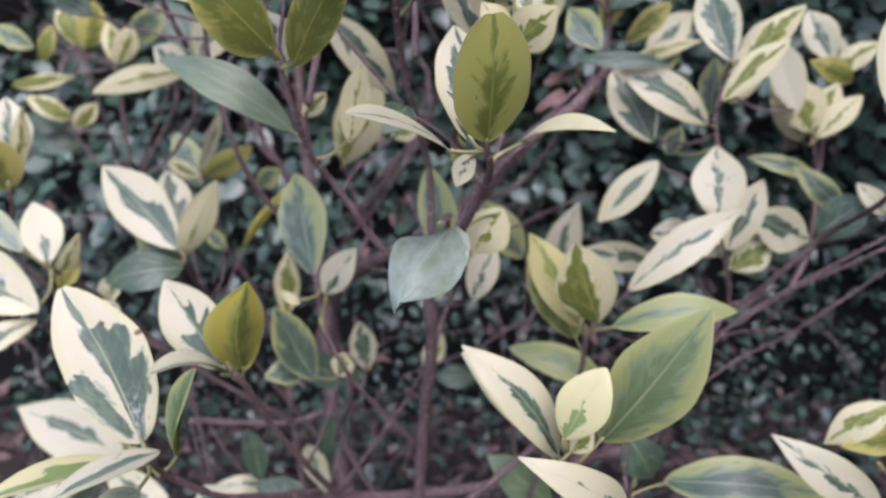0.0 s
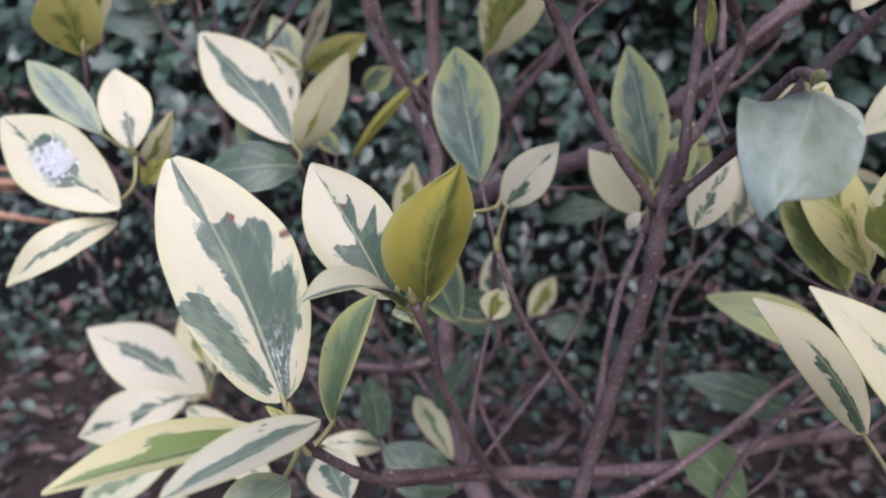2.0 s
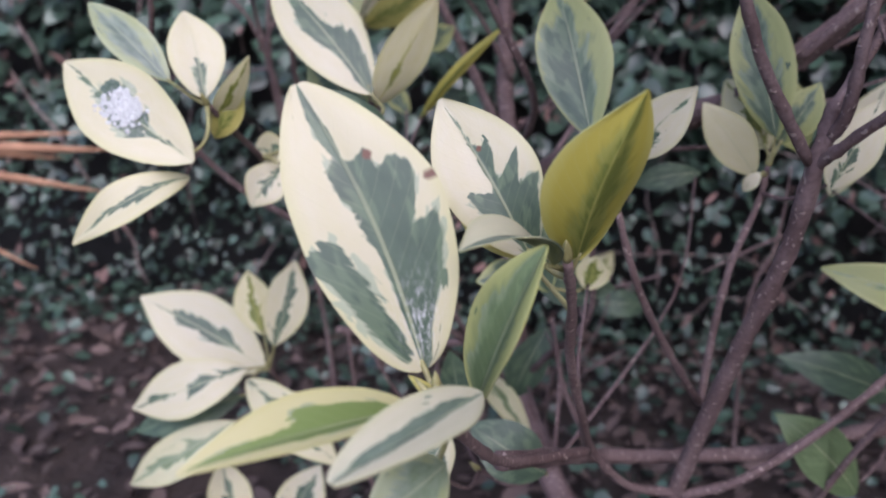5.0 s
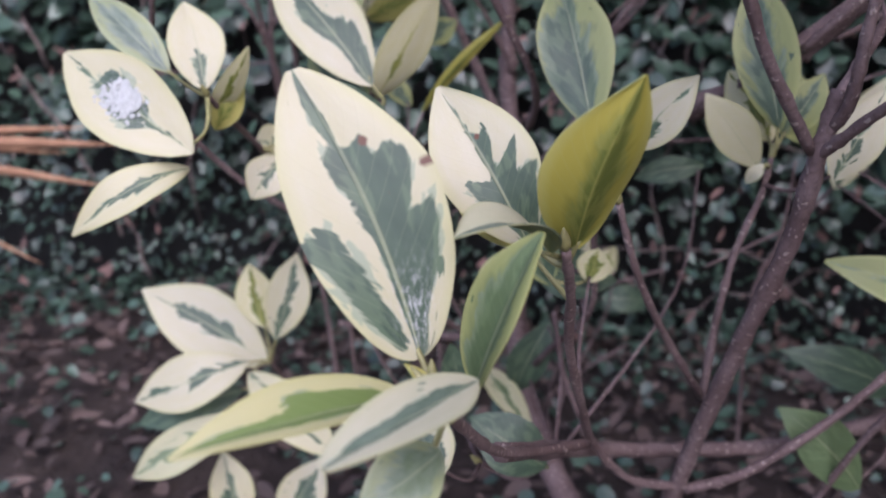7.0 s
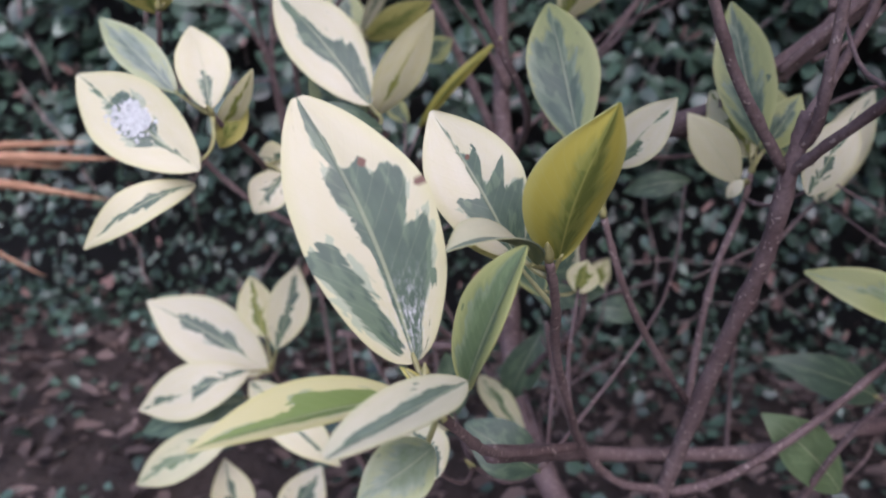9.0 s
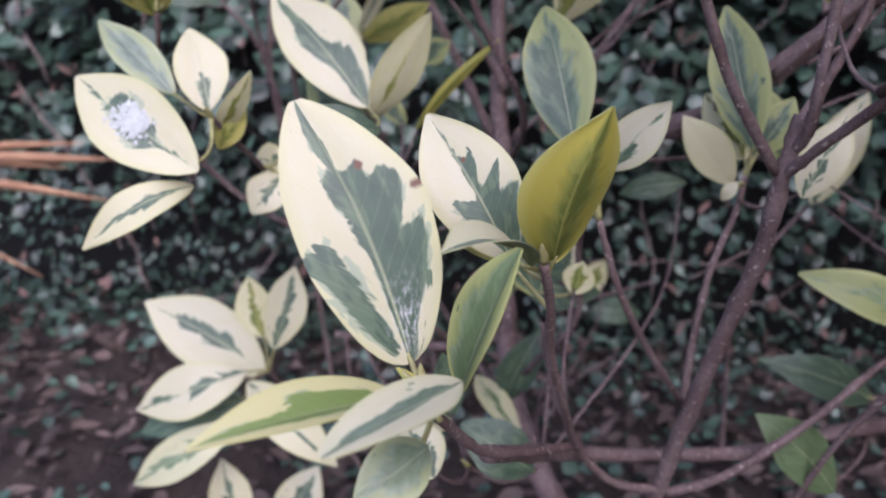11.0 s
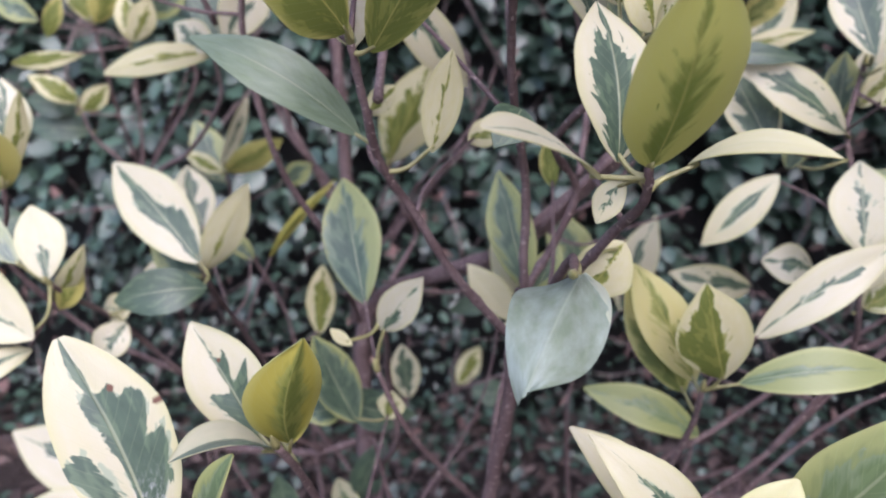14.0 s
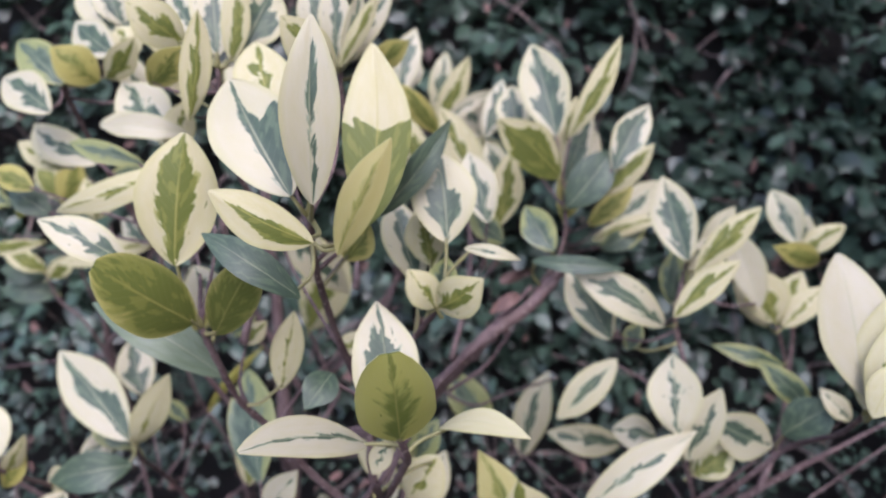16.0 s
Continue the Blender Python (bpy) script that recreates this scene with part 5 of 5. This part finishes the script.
leaf(twig, (-0.2548, 0.5900, 0.8167), (-0.3012, 0.6100, 0.8546), (-0.04, -0.90, 0.43), 0.0300, 'G', 0.70, 0.05)
leaf(twig, (-0.2271, 0.5900, 0.8188), (-0.2517, 0.5700, 0.8412), (-0.52, 0.83, 0.17), 0.0298, 'U', 0.30, -0.10)
leaf(twig, (-0.2204, 0.5900, 0.8210), (-0.1905, 0.5700, 0.8473), (-0.00, 0.79, 0.61), 0.0213, 'K', 0.60, -0.10)
leaf(twig, (-0.2129, 0.5900, 0.8379), (-0.2543, 0.6100, 0.8689), (-0.16, -0.91, 0.38), 0.0299, 'F', 0.45, 0.05)
leaf(twig, (-0.2258, 0.6200, 0.8598), (-0.2633, 0.6400, 0.9039), (0.02, -0.91, 0.42), 0.0322, 'F', 0.50, 0.05)
leaf(twig, (-0.2492, 0.5600, 0.7934), (-0.2973, 0.5800, 0.8219), (-0.13, -0.90, 0.41), 0.0316, 'F', 0.50, 0.05)
leaf(twig, (-0.2614, 0.6100, 0.7515), (-0.3027, 0.6300, 0.7908), (0.07, -0.86, 0.51), 0.0278, 'F', 0.40, 0.05)
leaf(twig, (-0.2761, 0.6200, 0.7513), (-0.3120, 0.6200, 0.7742), (-0.16, 0.96, -0.25), 0.0209, 'K', 0.20, -0.05)
leaf(twig, (-0.1997, 0.6000, 0.8415), (-0.2163, 0.6000, 0.8628), (-0.19, 0.97, -0.15), 0.0263, 'K', 0.30, -0.10)
twig = branch([(-0.1059, 0.5000, 0.8184), (-0.1064, 0.5100, 0.7905), (-0.1013, 0.5200, 0.7532), (-0.0885, 0.5400, 0.7046), (-0.0860, 0.4700, 0.6450)], 0.0017, 0.0026)
leaf(twig, (-0.1259, 0.5200, 0.7967), (-0.1443, 0.5200, 0.8301), (-0.23, 0.97, -0.13), 0.0228, 'K', 0.30, -0.05)
leaf(twig, (-0.0802, 0.4900, 0.7928), (-0.0976, 0.5100, 0.8305), (0.06, -0.87, 0.49), 0.0200, 'F', 0.40, 0.05)
leaf(twig, (-0.1221, 0.5400, 0.8425), (-0.1370, 0.5600, 0.8928), (-0.19, 0.89, -0.41), 0.0298, 'K', 0.40, -0.05)
leaf(twig, (-0.1309, 0.5100, 0.8341), (-0.1589, 0.4900, 0.8578), (-0.44, 0.87, 0.22), 0.0289, 'K', 0.50, -0.08)
leaf(twig, (-0.1110, 0.4600, 0.7823), (-0.1027, 0.4600, 0.8473), (-0.57, 0.82, 0.07), 0.0179, 'K', 0.40, -0.05)
leaf(twig, (-0.1089, 0.5100, 0.8269), (-0.1170, 0.5300, 0.8890), (0.28, -0.90, 0.33), 0.0300, 'F', 0.50, 0.05)
leaf(twig, (-0.0939, 0.5100, 0.8305), (-0.0742, 0.5300, 0.8779), (0.44, -0.88, 0.19), 0.0338, 'F', 0.50, 0.05)
leaf(twig, (-0.1545, 0.5100, 0.8087), (-0.1254, 0.4900, 0.8293), (0.13, 0.80, 0.59), 0.0218, 'U', 0.50, -0.05)
leaf(twig, (-0.1247, 0.5300, 0.8372), (-0.1540, 0.5500, 0.8789), (-0.02, -0.91, 0.42), 0.0274, 'F', 0.30, 0.05)
leaf(twig, (-0.1103, 0.5300, 0.8070), (-0.0940, 0.5300, 0.8297), (-0.24, 0.96, 0.17), 0.0232, 'K', 0.30, -0.05)
leaf(twig, (-0.0967, 0.5000, 0.8220), (-0.0913, 0.5000, 0.8744), (-0.30, 0.95, 0.03), 0.0180, 'K', 0.50, -0.05)
leaf(twig, (-0.1367, 0.5400, 0.8234), (-0.1707, 0.5400, 0.8577), (-0.12, 0.99, -0.12), 0.0236, 'K', 0.30, -0.05)
twig = branch([(-0.0355, 0.5500, 0.8247), (-0.0334, 0.5600, 0.7937), (-0.0228, 0.5700, 0.7527), (-0.0180, 0.5000, 0.6750)], 0.0017, 0.0024)
leaf(twig, (-0.0450, 0.5600, 0.8378), (-0.0583, 0.5600, 0.8888), (0.12, -0.99, 0.03), 0.0243, 'F', 0.40, 0.05)
leaf(twig, (-0.0316, 0.5800, 0.8325), (0.0026, 0.5800, 0.8896), (0.16, -0.98, -0.10), 0.0189, 'F', 0.30, 0.05)
leaf(twig, (-0.0386, 0.5500, 0.8286), (-0.0385, 0.5500, 0.8864), (0.16, -0.99, -0.00), 0.0219, 'F', 0.30, 0.05)
leaf(twig, (-0.0339, 0.5400, 0.8234), (-0.0052, 0.5400, 0.8727), (-0.31, 0.93, 0.18), 0.0119, 'K', 0.40, -0.05)
leaf(twig, (-0.0334, 0.5500, 0.8286), (-0.0188, 0.5500, 0.8788), (0.49, -0.86, -0.14), 0.0148, 'F', 0.30, 0.05)
leaf(twig, (-0.0428, 0.5700, 0.8271), (-0.0542, 0.5700, 0.8833), (-0.13, 0.99, -0.03), 0.0248, 'K', 0.30, -0.05)
leaf(twig, (-0.0158, 0.5900, 0.8296), (0.0114, 0.5700, 0.8454), (0.36, 0.83, 0.43), 0.0190, 'U', 0.50, -0.10)
twig = branch([(0.0387, 0.7400, 0.7889), (0.0443, 0.7500, 0.7505), (0.0618, 0.7600, 0.6932), (0.0600, 0.7000, 0.6400), (0.0450, 0.6300, 0.5900)], 0.0017, 0.0026)
leaf(twig, (0.0255, 0.8200, 0.8103), (0.0375, 0.8200, 0.8758), (0.04, -1.00, -0.01), 0.0243, 'F', 0.50, 0.05)
leaf(twig, (0.0236, 0.7000, 0.7511), (-0.0128, 0.7000, 0.8077), (-0.03, 1.00, -0.02), 0.0287, 'K', 0.40, -0.05)
leaf(twig, (0.0917, 0.7000, 0.7357), (0.0756, 0.7000, 0.7771), (-0.05, -1.00, -0.02), 0.0235, 'F', 0.40, 0.05)
leaf(twig, (-0.0068, 0.7100, 0.8162), (0.0102, 0.7300, 0.8850), (0.16, -0.96, 0.24), 0.0291, 'F', 0.45, 0.05)
leaf(twig, (-0.0018, 0.7300, 0.8231), (0.0080, 0.7500, 0.8629), (0.20, -0.89, 0.40), 0.0218, 'F', 0.50, 0.05)
leaf(twig, (0.0311, 0.7100, 0.7851), (-0.0006, 0.6900, 0.8270), (-0.21, 0.93, 0.29), 0.0218, 'U', 0.80, -0.05)
leaf(twig, (0.0249, 0.8000, 0.7943), (0.0626, 0.8000, 0.8671), (-0.19, 0.98, 0.10), 0.0253, 'K', 0.40, -0.05)
leaf(twig, (0.0769, 0.8000, 0.7826), (0.0498, 0.8000, 0.8277), (-0.04, -1.00, -0.02), 0.0328, 'F', 0.10, 0.05)
leaf(twig, (0.0758, 0.7300, 0.7806), (0.0937, 0.7500, 0.8397), (0.06, -0.95, 0.30), 0.0230, 'F', 0.50, 0.05)
leaf(twig, (0.0382, 0.7800, 0.8020), (0.0843, 0.7800, 0.8306), (0.03, -1.00, -0.05), 0.0145, 'F', 0.10, 0.05)
leaf(twig, (0.0887, 0.7400, 0.7508), (0.0718, 0.7400, 0.7836), (0.04, 1.00, 0.02), 0.0276, 'K', 0.40, -0.05)
leaf(twig, (0.0747, 0.6100, 0.7093), (0.0577, 0.6300, 0.7670), (-0.11, -0.95, 0.30), 0.0287, 'F', 0.60, 0.05)
leaf(twig, (0.0855, 0.6600, 0.7025), (0.0960, 0.6600, 0.7674), (-0.10, 1.00, 0.02), 0.0301, 'K', 0.50, -0.05)
leaf(twig, (0.0769, 0.7200, 0.7349), (0.0335, 0.7200, 0.8092), (0.02, 1.00, 0.01), 0.0322, 'K', 0.30, -0.05)
leaf(twig, (0.0897, 0.6600, 0.6875), (0.0596, 0.6600, 0.7173), (0.02, -1.00, 0.02), 0.0223, 'G', 0.70, 0.05)
twig = branch([(0.1406, 0.6400, 0.7189), (0.1410, 0.6400, 0.6997), (0.1344, 0.6400, 0.6754), (0.1065, 0.6200, 0.6400), (0.0774, 0.6000, 0.6206), (0.0455, 0.6000, 0.5898), (0.0167, 0.6200, 0.5514)], 0.0017, 0.0029)
withered_leaf(twig, (0.0846, 0.6200, 0.6599), (0.1144, 0.6200, 0.6715), (0.06, -0.99, -0.16), 0.0110)
withered_leaf(twig, (0.0989, 0.6000, 0.6524), (0.0763, 0.6000, 0.6365), (-0.30, -0.85, 0.43), 0.0126)
leaf(twig, (0.1459, 0.6800, 0.7517), (0.1543, 0.6800, 0.8164), (0.15, 0.99, -0.02), 0.0227, 'K', 0.30, -0.05)
leaf(twig, (0.1712, 0.7000, 0.6992), (0.2119, 0.7000, 0.7361), (0.13, 0.98, -0.14), 0.0210, 'U', 0.40, -0.08)
leaf(twig, (0.1314, 0.6350, 0.7793), (0.1120, 0.6650, 0.8593), (-0.23, -0.93, 0.29), 0.0401, 'F', 0.55, 0.03)
leaf(twig, (0.1400, 0.6300, 0.7778), (0.1836, 0.6300, 0.8606), (-0.05, 1.00, 0.02), 0.0197, 'K', 0.35, -0.10)
leaf(twig, (0.1347, 0.6300, 0.7454), (0.0813, 0.6000, 0.7908), (-0.36, 0.92, 0.19), 0.0351, 'K', 0.95, -0.05)
leaf(twig, (0.1768, 0.6250, 0.7516), (0.2101, 0.6450, 0.8079), (-0.03, -0.94, 0.35), 0.0272, 'F', 0.70, 0.05)
leaf(twig, (0.1735, 0.6350, 0.7312), (0.2106, 0.6250, 0.7733), (0.12, 0.98, 0.12), 0.0199, 'K', 0.50, -0.08)
leaf(twig, (0.1468, 0.6700, 0.7519), (0.1771, 0.6900, 0.7862), (0.16, -0.91, 0.39), 0.0303, 'F', 0.10, 0.05)
leaf(twig, (0.1404, 0.6300, 0.7206), (0.1774, 0.6300, 0.7687), (-0.13, -0.99, 0.10), 0.0328, 'H', 1.50, 0.05, left=(2,2,2,1.5), right=(2,2,2,1.5))
leaf(twig, (0.1058, 0.6900, 0.7820), (0.0990, 0.7100, 0.8292), (-0.16, -0.92, 0.37), 0.0310, 'F', 0.60, 0.05)
leaf(twig, (0.2145, 0.7900, 0.6941), (0.2689, 0.8100, 0.7395), (0.06, -0.94, 0.34), 0.0331, 'F', 0.25, 0.05)
leaf(twig, (0.1856, 0.7600, 0.6776), (0.2549, 0.7400, 0.7053), (0.35, 0.91, -0.23), 0.0172, 'K', 0.20, -0.10)
leaf(twig, (0.1276, 0.6100, 0.6865), (0.1051, 0.6300, 0.7228), (-0.27, -0.90, 0.33), 0.0270, 'G', 0.80, 0.05)
leaf(twig, (0.1432, 0.6600, 0.7373), (0.1659, 0.6600, 0.8004), (-0.14, -0.99, 0.05), 0.0220, 'F', 0.50, 0.05)
leaf(twig, (0.1924, 0.7500, 0.6719), (0.2397, 0.7500, 0.6920), (-0.07, -0.98, 0.17), 0.0227, 'G', 0.80, 0.10)
leaf(twig, (0.1414, 0.6600, 0.7077), (0.1619, 0.6600, 0.7715), (0.16, 0.99, -0.05), 0.0271, 'U', 0.40, -0.05)
leaf(twig, (0.1094, 0.6100, 0.6785), (0.1804, 0.5900, 0.6759), (-0.25, -0.92, 0.32), 0.0147, 'H', 1.50, 0.08, left=(2,2,2,1.5), right=(2,2,2,1.5))
twig = branch([(0.2450, 0.6400, 0.6735), (0.2342, 0.6300, 0.6290), (0.2398, 0.6200, 0.5925), (0.2418, 0.6000, 0.5603), (0.2460, 0.6000, 0.5000)], 0.0017, 0.0026)
leaf(twig, (0.2605, 0.6700, 0.6514), (0.2712, 0.6700, 0.6922), (-0.33, -0.94, 0.09), 0.0227, 'F', 0.30, 0.05)
leaf(twig, (0.2577, 0.6600, 0.6429), (0.2830, 0.6600, 0.6834), (0.30, 0.93, -0.19), 0.0199, 'K', 0.30, -0.05)
leaf(twig, (0.2389, 0.6170, 0.6782), (0.2234, 0.6470, 0.7476), (-0.35, -0.89, 0.30), 0.0354, 'F', 0.55, 0.05)
leaf(twig, (0.2674, 0.6750, 0.6814), (0.2977, 0.6750, 0.7197), (-0.12, -0.99, 0.10), 0.0206, 'F', 0.15, 0.05)
leaf(twig, (0.2426, 0.6130, 0.6694), (0.2963, 0.6130, 0.7232), (0.11, 0.99, -0.11), 0.0233, 'K', 0.50, -0.08)
leaf(twig, (0.2066, 0.5450, 0.6466), (0.2486, 0.5350, 0.6898), (0.30, 0.93, -0.20), 0.0200, 'K', 0.30, -0.06)
leaf(twig, (0.3094, 0.6400, 0.6347), (0.2869, 0.6600, 0.7033), (-0.37, -0.92, 0.14), 0.0294, 'F', 0.05, 0.05, left=(-.3,-.3,-.3,-.3), right=(-.3,-.3,-.3,-.3))
leaf(twig, (0.2175, 0.6000, 0.6271), (0.1437, 0.6000, 0.6719), (0.11, -0.98, 0.19), 0.0323, 'F', 0.35, 0.06)
leaf(twig, (0.1769, 0.6160, 0.6116), (0.1434, 0.6360, 0.6746), (-0.19, -0.96, 0.20), 0.0356, 'F', 0.75, 0.04)
leaf(twig, (0.1947, 0.6300, 0.5993), (0.2058, 0.6300, 0.6239), (-0.29, -0.95, 0.13), 0.0168, 'G', 0.80, 0.05)
leaf(twig, (0.2407, 0.6600, 0.6327), (0.2410, 0.6600, 0.6832), (-0.29, -0.96, 0.00), 0.0249, 'G', 0.70, 0.05)
twig = branch([(0.3760, 0.7200, 0.6682), (0.3802, 0.7300, 0.6305), (0.3858, 0.7400, 0.5710), (0.3515, 0.6800, 0.5060), (0.3090, 0.6200, 0.4854)], 0.0017, 0.0026)
leaf(twig, (0.3715, 0.7100, 0.6819), (0.3566, 0.7400, 0.7323), (-0.51, -0.80, 0.33), 0.0299, 'F', 0.40, 0.05)
leaf(twig, (0.3769, 0.7200, 0.6698), (0.4157, 0.7100, 0.7003), (0.37, 0.92, -0.17), 0.0226, 'K', 0.50, -0.08)
leaf(twig, (0.3952, 0.7150, 0.6652), (0.3425, 0.6850, 0.6806), (-0.46, 0.88, 0.15), 0.0237, 'U', 0.50, -0.10)
leaf(twig, (0.3905, 0.7400, 0.6740), (0.3939, 0.7400, 0.7075), (-0.44, -0.90, 0.04), 0.0195, 'F', 0.10, 0.05)
twig = branch([(0.3338, 0.6600, 0.6153), (0.3480, 0.6700, 0.5790), (0.3559, 0.6600, 0.5401), (0.3262, 0.6300, 0.5114), (0.3007, 0.6030, 0.4874)], 0.0017, 0.0026)
leaf(twig, (0.3353, 0.6800, 0.6080), (0.3022, 0.6800, 0.6499), (-0.16, -0.98, -0.12), 0.0232, 'F', 0.10, 0.05)
leaf(twig, (0.3290, 0.6550, 0.6180), (0.3139, 0.6550, 0.6652), (-0.00, 1.00, -0.00), 0.0396, 'K', 0.60, -0.05)
leaf(twig, (0.3389, 0.6600, 0.6128), (0.3762, 0.6600, 0.6512), (0.32, 0.90, -0.31), 0.0225, 'K', 0.20, -0.08)
leaf(twig, (0.3368, 0.6700, 0.6130), (0.3580, 0.6700, 0.6621), (0.41, 0.89, -0.18), 0.0304, 'K', 0.30, -0.05)
leaf(twig, (0.3411, 0.6600, 0.5777), (0.2798, 0.6600, 0.5970), (0.09, -0.95, 0.29), 0.0164, 'G', 0.50, 0.10)
leaf(twig, (0.3555, 0.6340, 0.5467), (0.3095, 0.6340, 0.5890), (-0.06, -1.00, -0.06), 0.0219, 'G', 0.80, 0.10)
leaf(twig, (0.3213, 0.6100, 0.5330), (0.3530, 0.5900, 0.5671), (-0.63, -0.77, 0.13), 0.0346, 'H', 1.50, 0.05, left=(2,2,2,1.5), right=(2,2,2,1.5))
leaf(twig, (0.3629, 0.5860, 0.5546), (0.3389, 0.5860, 0.5799), (0.01, -1.00, 0.01), 0.0160, 'F', 0.10, 0.10)
leaf(twig, (0.3293, 0.6800, 0.6238), (0.3054, 0.6800, 0.6862), (-0.29, -0.95, -0.11), 0.0257, 'F', 0.10, 0.05)
twig = branch([(0.2941, 0.4500, 0.6082), (0.3055, 0.5000, 0.5762), (0.3047, 0.5600, 0.5436), (0.2846, 0.5800, 0.5117), (0.2619, 0.6000, 0.4778), (0.2460, 0.6000, 0.4730)], 0.0017, 0.0027)
leaf(twig, (0.2891, 0.4400, 0.6221), (0.2784, 0.4600, 0.7053), (-0.06, -0.97, 0.23), 0.0414, 'F', 0.02, 0.05, blunt=.5, left=(-.3,-.3,-.3,-.3), right=(-.3,-.3,-.3,-.3))
leaf(twig, (0.2880, 0.4400, 0.6153), (0.2966, 0.4400, 0.6810), (0.37, 0.93, -0.05), 0.0267, 'K', 0.05, -0.05, left=(-.3,-.3,-.3,-.3), right=(-.3,-.3,-.3,-.3))
leaf(twig, (0.2887, 0.4300, 0.6172), (0.3033, 0.4300, 0.6733), (0.39, 0.91, -0.10), 0.0261, 'K', 0.15, -0.05)
leaf(twig, (0.2813, 0.4200, 0.6174), (0.2959, 0.4200, 0.6500), (0.38, 0.91, -0.17), 0.0191, 'K', 0.05, -0.05, left=(-.3,-.3,-.3,-.3), right=(-.3,-.3,-.3,-.3))
twig = branch([(0.2239, 0.5700, 0.5479), (0.2329, 0.5800, 0.5159), (0.2458, 0.6000, 0.4727), (0.2264, 0.6020, 0.4312), (0.2020, 0.6100, 0.3853)], 0.0017, 0.0026)
leaf(twig, (0.2165, 0.5540, 0.5542), (0.2159, 0.5740, 0.6118), (-0.29, -0.91, 0.31), 0.0397, 'F', 0.25, 0.04)
leaf(twig, (0.2285, 0.5680, 0.5281), (0.2532, 0.5680, 0.5852), (-0.25, -0.96, 0.11), 0.0275, 'F', 0.30, 0.05)
leaf(twig, (0.2535, 0.5840, 0.5544), (0.3030, 0.5840, 0.5328), (0.07, -0.98, 0.17), 0.0369, 'F', 0.30, 0.05)
leaf(twig, (0.2393, 0.5850, 0.5090), (0.2719, 0.5850, 0.5330), (0.29, 0.87, -0.40), 0.0272, 'K', 0.60, -0.05)
leaf(twig, (0.2187, 0.6200, 0.5282), (0.1826, 0.6200, 0.5329), (0.04, -0.94, 0.33), 0.0288, 'F', 0.30, 0.10)
leaf(twig, (0.2084, 0.6950, 0.4901), (0.1364, 0.6850, 0.5046), (0.19, -0.93, 0.31), 0.0296, 'F', 0.35, 0.06)
leaf(twig, (0.1824, 0.6130, 0.5961), (0.1335, 0.6130, 0.5440), (-0.25, -0.94, 0.23), 0.0275, 'F', 0.20, 0.04, left=(-.2,.25,.25,-.2), right=(-.2,.3,.2,-.2), jag=.3)
leaf(twig, (0.1205, 0.7800, 0.4399), (0.1480, 0.7800, 0.5350), (-0.20, -0.98, 0.06), 0.0378, 'F', 0.20, 0.04)
leaf(twig, (0.0860, 0.7600, 0.4780), (0.0405, 0.7600, 0.5421), (0.14, -0.98, 0.10), 0.0385, 'G', 0.50, 0.04)
leaf(twig, (0.2413, 0.6000, 0.5217), (0.2086, 0.6000, 0.5263), (0.05, -0.94, 0.34), 0.0186, 'F', 0.10, 0.10)
twig = branch([(-0.1072, 0.7800, 0.5766), (-0.1014, 0.7900, 0.5551), (-0.0936, 0.8000, 0.5287), (-0.0831, 0.8200, 0.4992), (-0.1130, 0.7900, 0.4470)], 0.0017, 0.0026)
leaf(twig, (-0.1072, 0.7800, 0.5788), (-0.0660, 0.7500, 0.6723), (0.08, 0.96, 0.27), 0.0510, 'K', 0.50, -0.05, left=(.2,.1,.1,.0), right=(.85,.8,.3,.1))


def fluff(twig, centre, along, facing, length, width):
    """A mealy white tuft of wax stuck to a leaf."""
    rng = random.Random(3)
    along, facing = Vector(along).normalized(), Vector(facing).normalized()
    across = along.cross(facing)
    bm = bmesh.new()
    for _ in range(190):
        a, b = rng.gauss(0, 0.15), rng.gauss(0, 0.14)
        size = rng.uniform(0.0008, 0.0021)
        spot = Vector(centre) + along * (a * length) + across * (b * width) + facing * (0.0006 + size * 0.2)
        squash = Matrix.Scale(0.35, 4, facing)
        bmesh.ops.create_icosphere(bm, subdivisions=1, radius=size, matrix=Matrix.Translation(spot) @ squash)
    for v in bm.verts:
        v.co += Vector((rng.uniform(-1, 1), rng.uniform(-1, 1), rng.uniform(-1, 1))) * 0.0003
    mesh = bpy.data.meshes.new("wax_tuft")
    bm.to_mesh(mesh)
    bm.free()
    mesh.materials.append(WAX)
    ob = new("wax_tuft", mesh)
    ob.parent = twig
    return tagged(ob, "white mealy wax tuft stuck to a leaf")


fluff(spotted_twig, (-0.3590, 0.5515, 0.5110), (-0.84, 0.19, 0.51), (0.07, -0.89, 0.45), 0.040, 0.034)
